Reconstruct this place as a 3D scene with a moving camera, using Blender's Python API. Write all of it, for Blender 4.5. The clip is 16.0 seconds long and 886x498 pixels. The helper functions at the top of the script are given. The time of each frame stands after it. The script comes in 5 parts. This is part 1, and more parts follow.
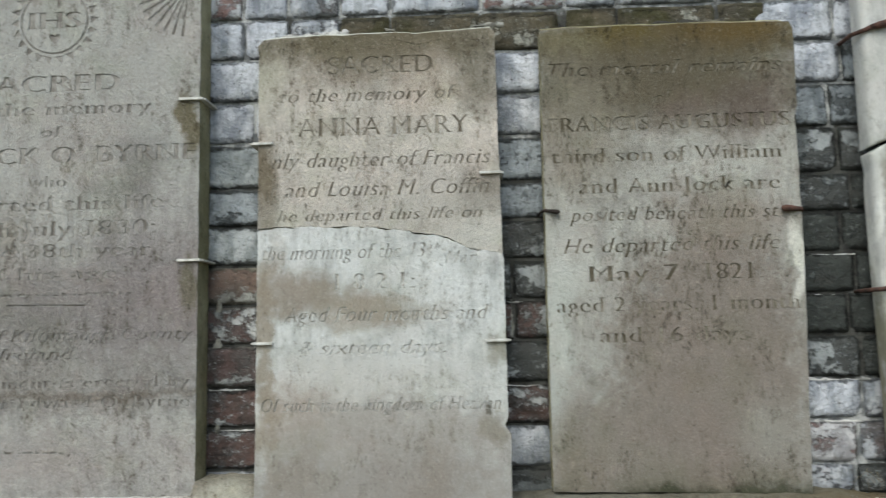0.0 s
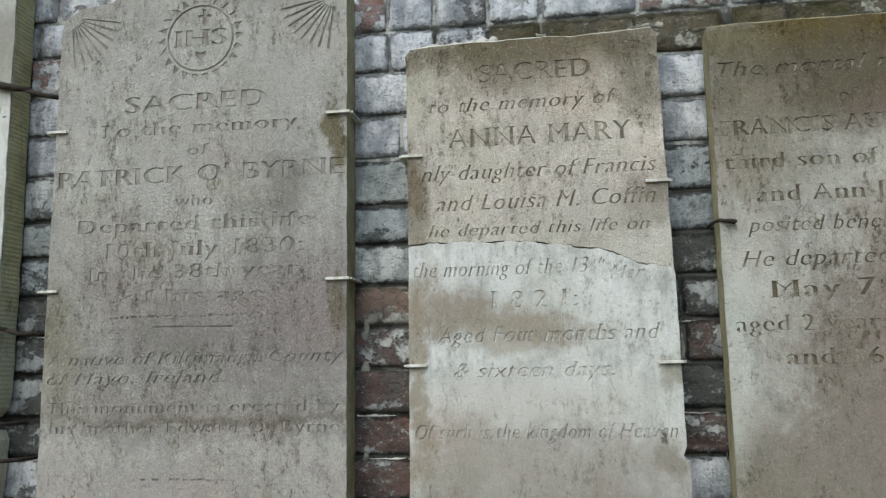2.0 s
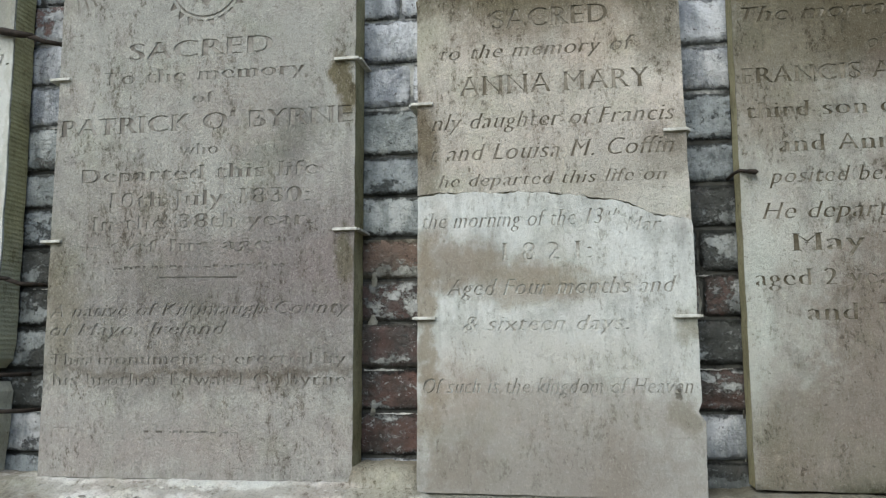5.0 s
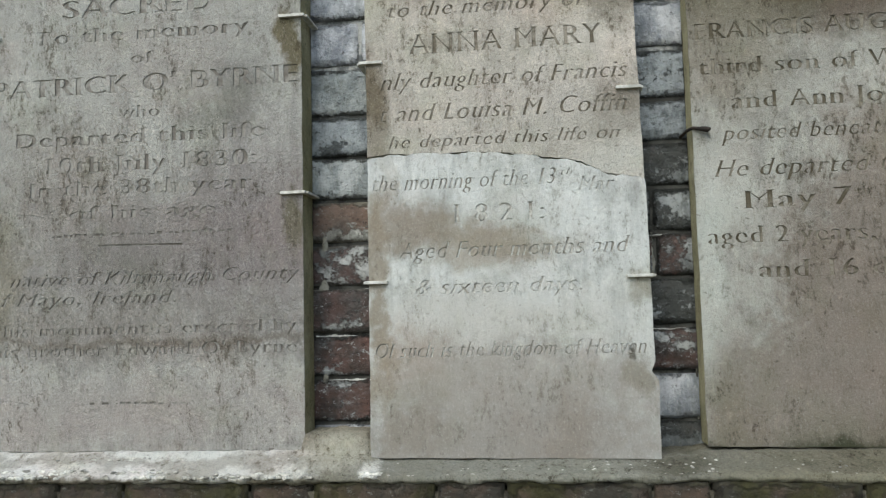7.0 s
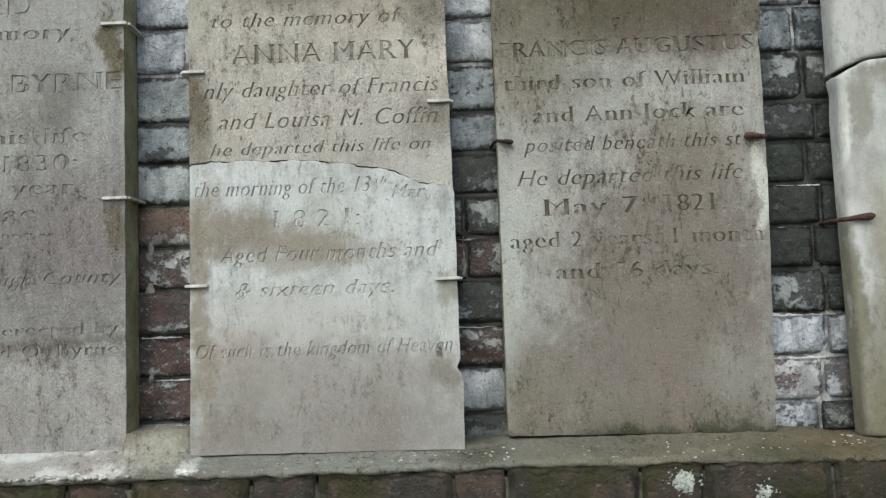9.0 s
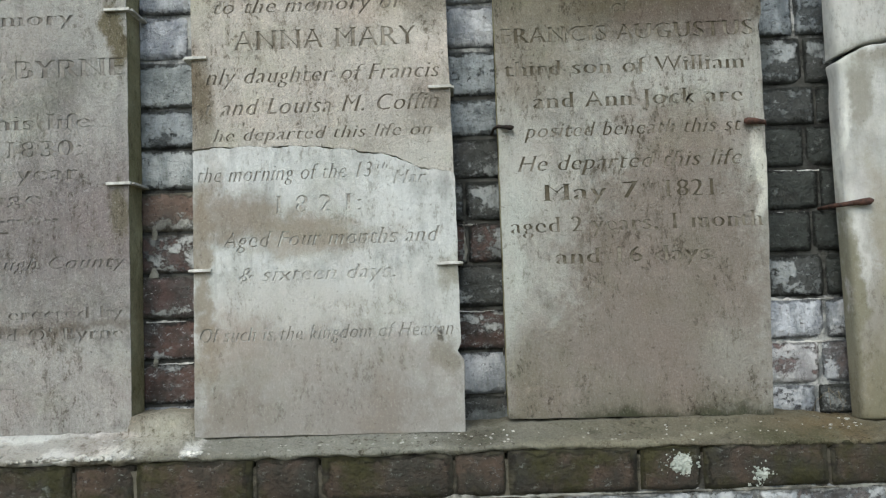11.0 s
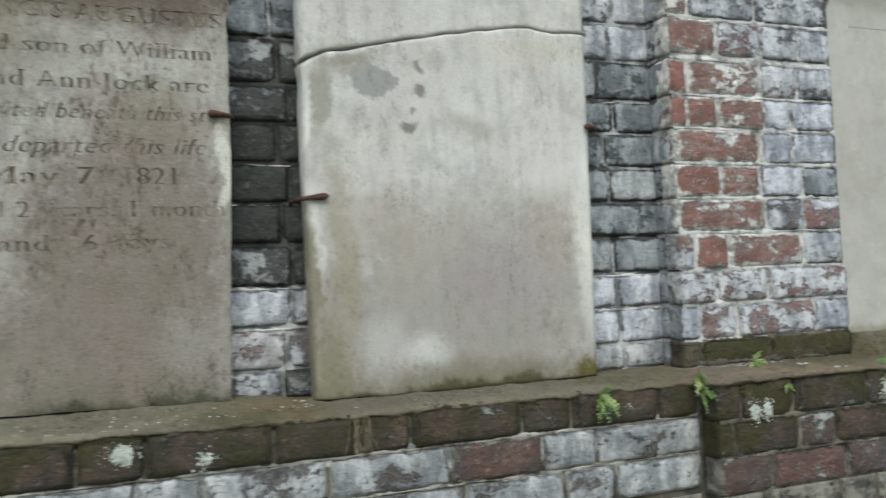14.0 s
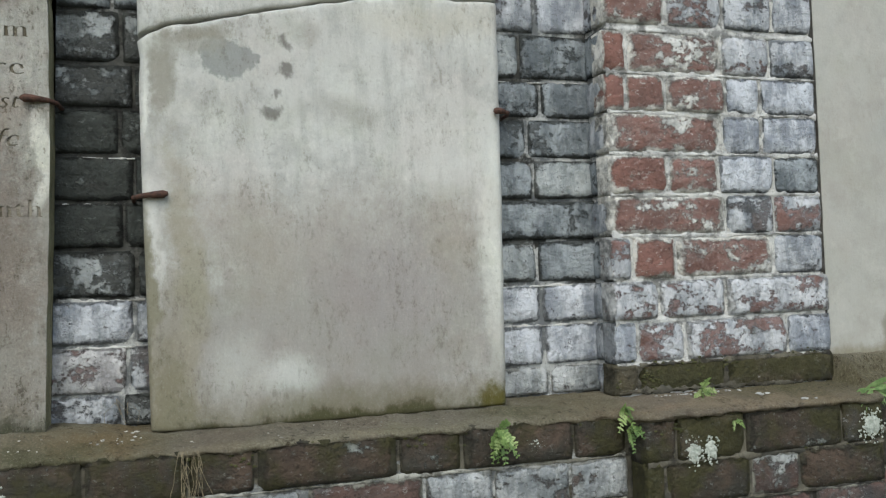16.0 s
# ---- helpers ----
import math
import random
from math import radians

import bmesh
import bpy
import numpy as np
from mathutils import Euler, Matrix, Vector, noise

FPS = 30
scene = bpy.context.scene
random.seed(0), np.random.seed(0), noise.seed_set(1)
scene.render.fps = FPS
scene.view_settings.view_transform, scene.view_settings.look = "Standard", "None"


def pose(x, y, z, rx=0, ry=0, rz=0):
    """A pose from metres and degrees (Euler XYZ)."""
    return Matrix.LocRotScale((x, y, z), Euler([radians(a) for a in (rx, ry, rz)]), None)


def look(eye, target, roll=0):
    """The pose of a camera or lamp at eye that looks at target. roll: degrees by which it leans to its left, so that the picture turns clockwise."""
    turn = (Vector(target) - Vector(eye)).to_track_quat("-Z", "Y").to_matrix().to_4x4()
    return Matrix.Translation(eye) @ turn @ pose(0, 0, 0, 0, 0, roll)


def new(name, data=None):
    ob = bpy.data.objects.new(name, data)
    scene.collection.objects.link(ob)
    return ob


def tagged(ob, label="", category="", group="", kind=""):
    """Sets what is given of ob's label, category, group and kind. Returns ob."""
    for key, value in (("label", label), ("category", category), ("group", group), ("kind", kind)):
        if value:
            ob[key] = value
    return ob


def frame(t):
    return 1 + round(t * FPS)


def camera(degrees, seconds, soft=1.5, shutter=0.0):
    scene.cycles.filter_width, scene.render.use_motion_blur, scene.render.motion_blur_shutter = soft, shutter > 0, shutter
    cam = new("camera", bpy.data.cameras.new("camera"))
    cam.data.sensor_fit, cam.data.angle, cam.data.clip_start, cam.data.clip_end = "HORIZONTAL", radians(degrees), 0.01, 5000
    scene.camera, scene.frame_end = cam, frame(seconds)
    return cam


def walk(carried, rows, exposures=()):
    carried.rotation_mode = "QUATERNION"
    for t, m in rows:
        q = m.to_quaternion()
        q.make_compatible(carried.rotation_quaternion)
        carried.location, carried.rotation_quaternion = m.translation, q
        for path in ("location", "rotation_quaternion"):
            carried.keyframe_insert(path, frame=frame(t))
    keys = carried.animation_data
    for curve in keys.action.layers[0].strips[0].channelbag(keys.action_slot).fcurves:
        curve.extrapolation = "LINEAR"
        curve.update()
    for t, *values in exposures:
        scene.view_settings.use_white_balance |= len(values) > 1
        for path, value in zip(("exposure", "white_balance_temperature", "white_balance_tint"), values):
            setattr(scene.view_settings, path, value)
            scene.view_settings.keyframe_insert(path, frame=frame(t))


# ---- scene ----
cam = camera(56.0, 16.0, soft=1.25, shutter=0.25)
METRES, EYE, TILT, LEAN, TURN = 1.38, 1.5, 0.0, 0.0, 2.8
ROWS = [
    (0.0, 0.0, 0.0, 0.0, 0.12, 6.09, 1.15),
    (0.5, -0.0501, 0.0142, -0.005, 4.17, 7.55, 1.31),
    (1.0, -0.0778, 0.0462, -0.0107, 3.88, 8.08, 1.24),
    (1.5, -0.0922, 0.0601, -0.0141, 4.68, 8.27, 1.18),
    (2.0, -0.1037, 0.0668, -0.0162, 5.65, 8.68, 1.05),
    (2.5, -0.1145, 0.0687, -0.0249, 7.61, 8.66, 0.66),
    (3.0, -0.1137, 0.0715, -0.029, 8.5, 8.37, -0.1),
    (3.5, -0.1037, 0.0897, -0.0348, 8.37, 8.25, -0.53),
    (4.0, -0.1068, 0.0906, -0.0404, 7.97, 8.13, -0.34),
    (6.5, -0.0932, 0.1191, -0.0501, 4.66, 5.3, 1.12),
    (7.0, -0.0905, 0.1204, -0.0489, 4.1, 4.86, 1.51),
    (7.5, -0.0654, 0.1179, -0.048, 1.12, 4.67, 1.67),
    (8.0, -0.0358, 0.1027, -0.0387, 0.41, 4.55, 1.79),
    (8.5, -0.0067, 0.0869, -0.0428, 0.63, 4.46, 1.9),
    (9.0, 0.0221, 0.0687, -0.041, -2.17, 4.09, 2.05),
    (11.5, 0.0258, 0.056, -0.0432, -1.75, 3.05, 2.03),
    (12.0, 0.0434, 0.0483, -0.0437, -1.55, 3.03, 2.01),
    (12.5, 0.084, 0.0333, -0.0483, -3.22, 3.62, 1.92),
    (13.0, 0.1445, -0.0034, -0.0565, -8.48, 4.01, 2.19),
    (13.5, 0.2022, -0.0197, -0.0675, -14.58, 3.5, 2.38),
    (14.0, 0.275, 0.0025, -0.0748, -24.2, 2.71, 2.51),
    (14.5, 0.3709, 0.0782, -0.0643, -30.25, 1.98, 0.88),
    (15.0, 0.4139, 0.1209, -0.057, -29.34, 2.29, 1.59),
    (15.5, 0.4767, 0.1068, -0.051, -23.94, 2.28, 2.11),
    (16.0, 0.5687, 0.0737, -0.0556, -19.39, 2.2, 1.94),
]
walk(cam, [(t, pose(0, 0, EYE, TILT, LEAN, TURN) @ pose(METRES * x, METRES * y, METRES * z, 90 + pitch, roll, yaw)) for t, x, y, z, yaw, pitch, roll in ROWS],
     exposures=[(0.0, 0.48, 6350, 4), (4.2, 0.46, 6350, 4), (9.0, 0.48, 6350, 4), (13.5, 0.50, 6350, 4), (16.0, 0.40, 6350, 4)])

# ---- overcast sky and one wide, weak sun ----
SUN_UP, SUN_TURN = 47.0, -18.0          # degrees above the horizon; degrees off the wall's normal, to the right
world = bpy.data.worlds.new("overcast_sky")
scene.world = world
world.use_nodes = True
wn = world.node_tree.nodes
sky = wn.new("ShaderNodeTexSky")
sky.sky_type, sky.sun_disc = "NISHITA", False
sky.sun_elevation, sky.sun_rotation = radians(SUN_UP), radians(180 - SUN_TURN)
sky.air_density, sky.dust_density, sky.ozone_density = 1.0, 2.0, 1.0
world.node_tree.links.new(sky.outputs[0], wn["Background"].inputs[0])
wn["Background"].inputs[1].default_value = 0.14
sun_data = bpy.data.lights.new("sun", "SUN")
sun_data.energy, sun_data.angle, sun_data.color = 1.5, radians(50), (1.0, 0.98, 0.93)
sun = new("sun", sun_data)
sx, sy = math.sin(radians(SUN_TURN)), -math.cos(radians(SUN_TURN))
cu, su = math.cos(radians(SUN_UP)), math.sin(radians(SUN_UP))
sun.matrix_world = look((8 * sx * cu, 8 * sy * cu, 8 * su), (0, 0, 0))


# ---- materials ----
def col(r, g, b):
    """An sRGB colour of 0 to 255 as linear RGBA."""
    return tuple((c / 255 / 12.92 if c <= 10 else ((c / 255 + 0.055) / 1.055) ** 2.4) for c in (r, g, b)) + (1.0,)


class Nodes:
    """Short names for the few nodes that the materials are made of."""

    def __init__(self, name, rough=0.9):
        self.mat = bpy.data.materials.new(name)
        self.mat.use_nodes = True
        self.tree = self.mat.node_tree
        self.bsdf = self.tree.nodes["Principled BSDF"]
        self.bsdf.inputs["Roughness"].default_value = rough
        self.bsdf.inputs["Specular IOR Level"].default_value = 0.25
        self.pos = self.tree.nodes.new("ShaderNodeNewGeometry").outputs["Position"]
        self.rand = self.tree.nodes.new("ShaderNodeObjectInfo").outputs["Random"]

    def put(self, socket, value):
        if isinstance(value, bpy.types.NodeSocket):
            self.tree.links.new(value, socket)
        else:
            socket.default_value = value

    def math(self, op, a, b=0.0, clamp=False):
        n = self.tree.nodes.new("ShaderNodeMath")
        n.operation, n.use_clamp = op, clamp
        self.put(n.inputs[0], a), self.put(n.inputs[1], b)
        return n.outputs[0]

    def vec(self, op, a, b=(0, 0, 0)):
        n = self.tree.nodes.new("ShaderNodeVectorMath")
        n.operation = op
        self.put(n.inputs[0], a), self.put(n.inputs[1], b)
        return n.outputs["Value"] if op == "LENGTH" else n.outputs["Vector"]

    def noise(self, scale, detail=4.0, rough=0.55, vec=None, colour=False, stretch=None):
        n = self.tree.nodes.new("ShaderNodeTexNoise")
        v = self.pos if vec is None else vec
        if stretch:
            v = self.vec("MULTIPLY", v, stretch)
        self.put(n.inputs["Vector"], v)
        n.inputs["Scale"].default_value, n.inputs["Detail"].default_value, n.inputs["Roughness"].default_value = scale, detail, rough
        return n.outputs["Color"] if colour else n.outputs["Fac"]

    def step(self, v, lo, hi, out0=0.0, out1=1.0):
        n = self.tree.nodes.new("ShaderNodeMapRange")
        n.interpolation_type = "SMOOTHSTEP"
        for i, x in enumerate((v, lo, hi, out0, out1)):
            self.put(n.inputs[i], x)
        return n.outputs[0]

    def mix(self, f, a, b, mode="MIX"):
        n = self.tree.nodes.new("ShaderNodeMix")
        n.data_type, n.blend_type = "RGBA", mode
        self.put(n.inputs[0], f), self.put(n.inputs[6], a), self.put(n.inputs[7], b)
        return n.outputs[2]

    def done(self, colour, height=None, strength=0.5, distance=0.003):
        self.put(self.bsdf.inputs["Base Color"], colour)
        if height is not None:
            b = self.tree.nodes.new("ShaderNodeBump")
            b.inputs["Strength"].default_value, b.inputs["Distance"].default_value = strength, distance
            self.put(b.inputs["Height"], height)
            self.put(self.bsdf.inputs["Normal"], b.outputs[0])
        return self.mat


def stone(name, base, dark, stains=(), wobble=0.05, speckle=0.5, streak=0.25, shift=0.0, mottled=0.45, pitted=0.6, saw=0.0):
    """Weathered stone. stains: stains and painted shade, (x, z, half width, half height, softness, colour, strength),
    in the order laid on; saw: depth of level saw marks.
    """
    n = Nodes(name, 0.88)
    p = n.vec("ADD", n.pos, (shift, 0.0, shift))
    c = n.mix(n.step(n.noise(4.0, 7, 0.62, p), 0.36, 0.64), col(*base), col(*dark))
    c = n.mix(n.step(n.noise(15.0, 6, 0.7, p), 0.48, 0.66, 0.0, mottled), c, col(*[v * 0.80 for v in dark]))
    c = n.mix(n.step(n.noise(9.0, 6, 0.7, p), 0.50, 0.32, 0.0, 0.4), c, col(*[min(255, v * 1.09) for v in base]))
    # rain streaks
    c = n.mix(n.step(n.noise(1.0, 5, 0.6, p, stretch=(34, 34, 4.5)), 0.45, 0.75, 0, streak), c, col(*[v * 0.72 for v in dark]))
    big = n.vec("SUBTRACT", n.noise(4.0, 5, 0.62, p, colour=True), (0.5, 0.5, 0.5))
    fine = n.vec("SUBTRACT", n.noise(26.0, 6, 0.72, p, colour=True, stretch=(1.0, 1.0, 0.6)), (0.5, 0.5, 0.5))
    q = n.vec("ADD", n.pos, n.vec("ADD", n.vec("MULTIPLY", big, (wobble * 2.4,) * 3), n.vec("MULTIPLY", fine, (wobble * 0.8,) * 3)))
    rough = n.math("MULTIPLY", n.math("SUBTRACT", n.noise(38.0, 7, 0.75, p), 0.5), 1.3)
    for x, z, rx, rz, soft, tint, power in stains:
        d = n.vec("LENGTH", n.vec("MULTIPLY", n.vec("SUBTRACT", q, (x, 0, z)), (1 / rx, 0, 1 / rz)))
        m = n.step(n.math("ADD", d, rough), 1 + soft, max(0.02, 1 - soft), 0.0, power)
        c = n.mix(m, c, col(*tint))
    # drifting tints of iron and algae
    c = n.mix(n.step(n.noise(6.5, 6, 0.66, n.vec("ADD", p, (9.0, 0.0, 2.0))), 0.47, 0.64, 0.0, 0.16 + 0.3 * pitted), c, (0.95, 0.86, 0.85, 1), "MULTIPLY")
    c = n.mix(n.step(n.noise(8.0, 6, 0.66, n.vec("ADD", p, (4.0, 0.0, 1.0))), 0.50, 0.66, 0.0, 0.14 + 0.26 * pitted), c, (0.78, 0.83, 0.70, 1), "MULTIPLY")
    # crust drawn downwards by rain: dark scabs, pale flakes and single pits
    grown = n.step(n.noise(7.0, 5, 0.62, n.vec("ADD", p, (3.0, 0.0, 5.0))), 0.40, 0.60, 0.25, 1.0)
    run = n.noise(1.0, 8, 0.78, p, stretch=(58, 58, 24))
    fleck = n.noise(1.0, 5, 0.80, p, stretch=(170, 170, 120))
    crust = n.math("ADD", n.math("MULTIPLY", run, 0.50), n.math("MULTIPLY", fleck, 0.50))
    c = n.mix(n.math("MULTIPLY", n.step(run, 0.50, 0.60, 0.0, 0.60 * pitted), grown), c, (0.66, 0.63, 0.58, 1), "MULTIPLY")
    c = n.mix(n.math("MULTIPLY", n.step(crust, 0.535, 0.575, 0.0, 0.95 * pitted), grown), c, (0.38, 0.36, 0.31, 1), "MULTIPLY")
    c = n.mix(n.math("MULTIPLY", n.step(crust, 0.465, 0.42, 0.0, 0.75 * pitted), grown), c, (1.36, 1.35, 1.31, 1), "MULTIPLY")
    c = n.mix(n.step(n.noise(120.0, 2, 0.5, p), 0.70, 0.75, 0.0, 0.7 * pitted), c, (0.32, 0.30, 0.27, 1), "MULTIPLY")
    grain = n.noise(300.0, 3, 0.75, p, stretch=(1.0, 1.0, 0.7))
    c = n.mix(n.step(grain, 0.50, 0.34, 0.0, 0.24 * speckle + 0.02), c, col(*[v * 0.50 for v in dark]))
    c = n.mix(n.step(grain, 0.55, 0.68, 0.0, 0.26 * speckle + 0.02), c, col(*[min(255, v * 1.25) for v in base]))
    h = n.math("ADD", n.math("MULTIPLY", grain, 0.4), n.math("MULTIPLY", n.noise(14.0, 4, 0.6, p), 1.4))
    h = n.math("ADD", h, n.math("MULTIPLY", crust, -3.2 * pitted))
    if saw:
        wave = n.tree.nodes.new("ShaderNodeTexWave")
        wave.bands_direction = "Z"
        wave.inputs["Scale"].default_value, wave.inputs["Distortion"].default_value, wave.inputs["Detail Scale"].default_value = 36.0, 3.5, 5.0
        n.put(wave.inputs["Vector"], p)
        h = n.math("ADD", h, n.math("MULTIPLY", wave.outputs["Fac"], saw))
        c = n.mix(n.step(wave.outputs["Fac"], 0.45, 0.1, 0.0, 0.14), c, (0.6, 0.6, 0.5, 1), "MULTIPLY")
    return n.done(c, h, 0.5 + 0.4 * speckle, 0.0045)


def brick_material(name, clay, clay_dark, paint=0.0, soot=0.0, moss=0.0, paint_tint=(203, 205, 206), paint_grey=(150, 154, 158), soot_tint=(66, 68, 68), fleck=0.3, rim=(200, 196, 186), rag=1.0):
    """Old brick: clay, then soot, then peeling limewash, then moss; paint, soot and moss are shares of the face."""
    n = Nodes(name, 0.92)
    off = n.vec("MULTIPLY", n.vec("ADD", (0.0, 0.0, 0.0), n.rand), (3.1, 2.3, 1.7))
    p = n.vec("ADD", n.pos, off)
    c = n.mix(n.step(n.noise(16, 5, 0.6, p), 0.32, 0.7), col(*clay), col(*clay_dark))
    c = n.mix(n.step(n.noise(130, 3, 0.7, p), 0.55, 0.72, 0, 0.6), c, col(*[v * 0.6 for v in clay_dark]))
    c = n.mix(n.math("MULTIPLY", n.rand, 0.22), c, col(*[v * 0.62 for v in clay_dark]))
    if soot:
        m = n.step(n.noise(9, 6, 0.65, p), 0.78 - soot * 0.62, 0.98 - soot * 0.62)
        c = n.mix(n.math("MULTIPLY", m, min(1.0, 0.55 + soot * 0.45)), c, n.mix(n.noise(60, 4, 0.7, p), col(*[v * 0.62 for v in soot_tint]), col(*[v * 1.3 for v in soot_tint])))
    # flecks of lime left in the pores, drawn out along the bed
    c = n.mix(n.step(n.noise(1, 7, 0.76, p, stretch=(58, 58, 120)), 0.585, 0.65, 0.0, fleck), c, col(*[0.5 * (a + b) for a, b in zip(paint_tint, paint_grey)]))
    lime = n.mix(n.step(n.noise(1, 6, 0.65, stretch=(22, 22, 9)), 0.38, 0.64), col(*paint_tint), col(*paint_grey))
    lime = n.mix(n.step(n.noise(30, 6, 0.7, p), 0.53, 0.70, 0, 0.6), lime, col(*[v * 0.66 for v in paint_grey]))
    lime = n.mix(n.step(n.noise(1, 7, 0.74, n.vec("ADD", p, (5.0, 1.0, 3.0)), stretch=(40, 40, 18)), 0.52, 0.66, 0, 0.45), lime, col(*[v * k for v, k in zip(paint_grey, (0.78, 0.80, 0.74))]))
    lime = n.mix(n.step(n.noise(95, 6, 0.78), 0.57, 0.66, 0, 0.55), lime, col(*[v * 0.6 for v in paint_grey]))
    # limewash: worn thin first, then flaked off with a ragged edge
    wear = n.math("ADD", n.math("MULTIPLY", n.noise(13, 8, 0.68, stretch=(0.8, 0.8, 1.2)), 0.70), n.math("MULTIPLY", n.noise(62, 7, 0.78), 0.30))
    wear = n.math("ADD", wear, n.math("MULTIPLY", n.math("SUBTRACT", n.rand, 0.5), 0.05))
    edge = 0.5 + (0.5 - paint) * 0.36
    thin = n.step(wear, edge - 0.085, edge + 0.03, 0.0, min(0.32, 0.5 * paint))
    coat = n.step(wear, edge - 0.008, edge + 0.022)
    c = n.mix(thin, c, n.mix(0.4, lime, col(*paint_grey)))
    c = n.mix(coat, c, lime)
    # hard chips of lime and of bare clay
    c = n.mix(n.step(n.noise(1, 7, 0.80, n.vec("ADD", p, (2.0, 6.0, 1.0)), stretch=(64, 64, 92)), 0.600, 0.625, 0.0, 0.5 * fleck + 0.2), c, col(*paint_tint))
    c = n.mix(n.step(n.noise(74, 7, 0.80, n.vec("ADD", p, (7.0, 2.0, 4.0))), 0.600, 0.625, 0.0, 0.75), c, col(*[v * 0.66 for v in clay_dark]))
    # mortar smeared raggedly over the arrises
    g = n.tree.nodes.new("ShaderNodeSeparateXYZ")
    n.put(g.inputs[0], n.tree.nodes.new("ShaderNodeTexCoord").outputs["Generated"])
    near = n.math("MINIMUM", n.math("MULTIPLY", n.math("MINIMUM", g.outputs[0], n.math("SUBTRACT", 1.0, g.outputs[0])), 0.14), n.math("MULTIPLY", n.math("MINIMUM", g.outputs[2], n.math("SUBTRACT", 1.0, g.outputs[2])), 0.072))
    torn = n.math("ADD", near, n.math("MULTIPLY", n.math("SUBTRACT", n.noise(30, 8, 0.76), 0.5), 0.040))
    smear = n.step(torn, 0.0072 * rag, 0.0030 * rag)
    c = n.mix(smear, c, n.mix(n.step(n.noise(26, 6, 0.7), 0.36, 0.6), col(*[v * 0.62 for v in rim]), col(*[min(255, v * 1.08) for v in rim])))
    if moss:
        m = n.step(n.noise(12, 6, 0.62, p), 0.80 - moss * 0.6, 0.98 - moss * 0.6)
        c = n.mix(n.math("MULTIPLY", m, 0.9), c, n.mix(n.noise(70, 4, 0.7, p), col(36, 37, 22), col(78, 75, 46)))
    h = n.math("ADD", n.math("MULTIPLY", n.math("ADD", coat, smear), 0.45), n.math("MULTIPLY", n.noise(55, 6, 0.72, p), 1.3))
    h = n.math("ADD", h, n.math("MULTIPLY", n.noise(18, 4, 0.6, p), 1.8))
    return n.done(c, h, 1.0, 0.0075)


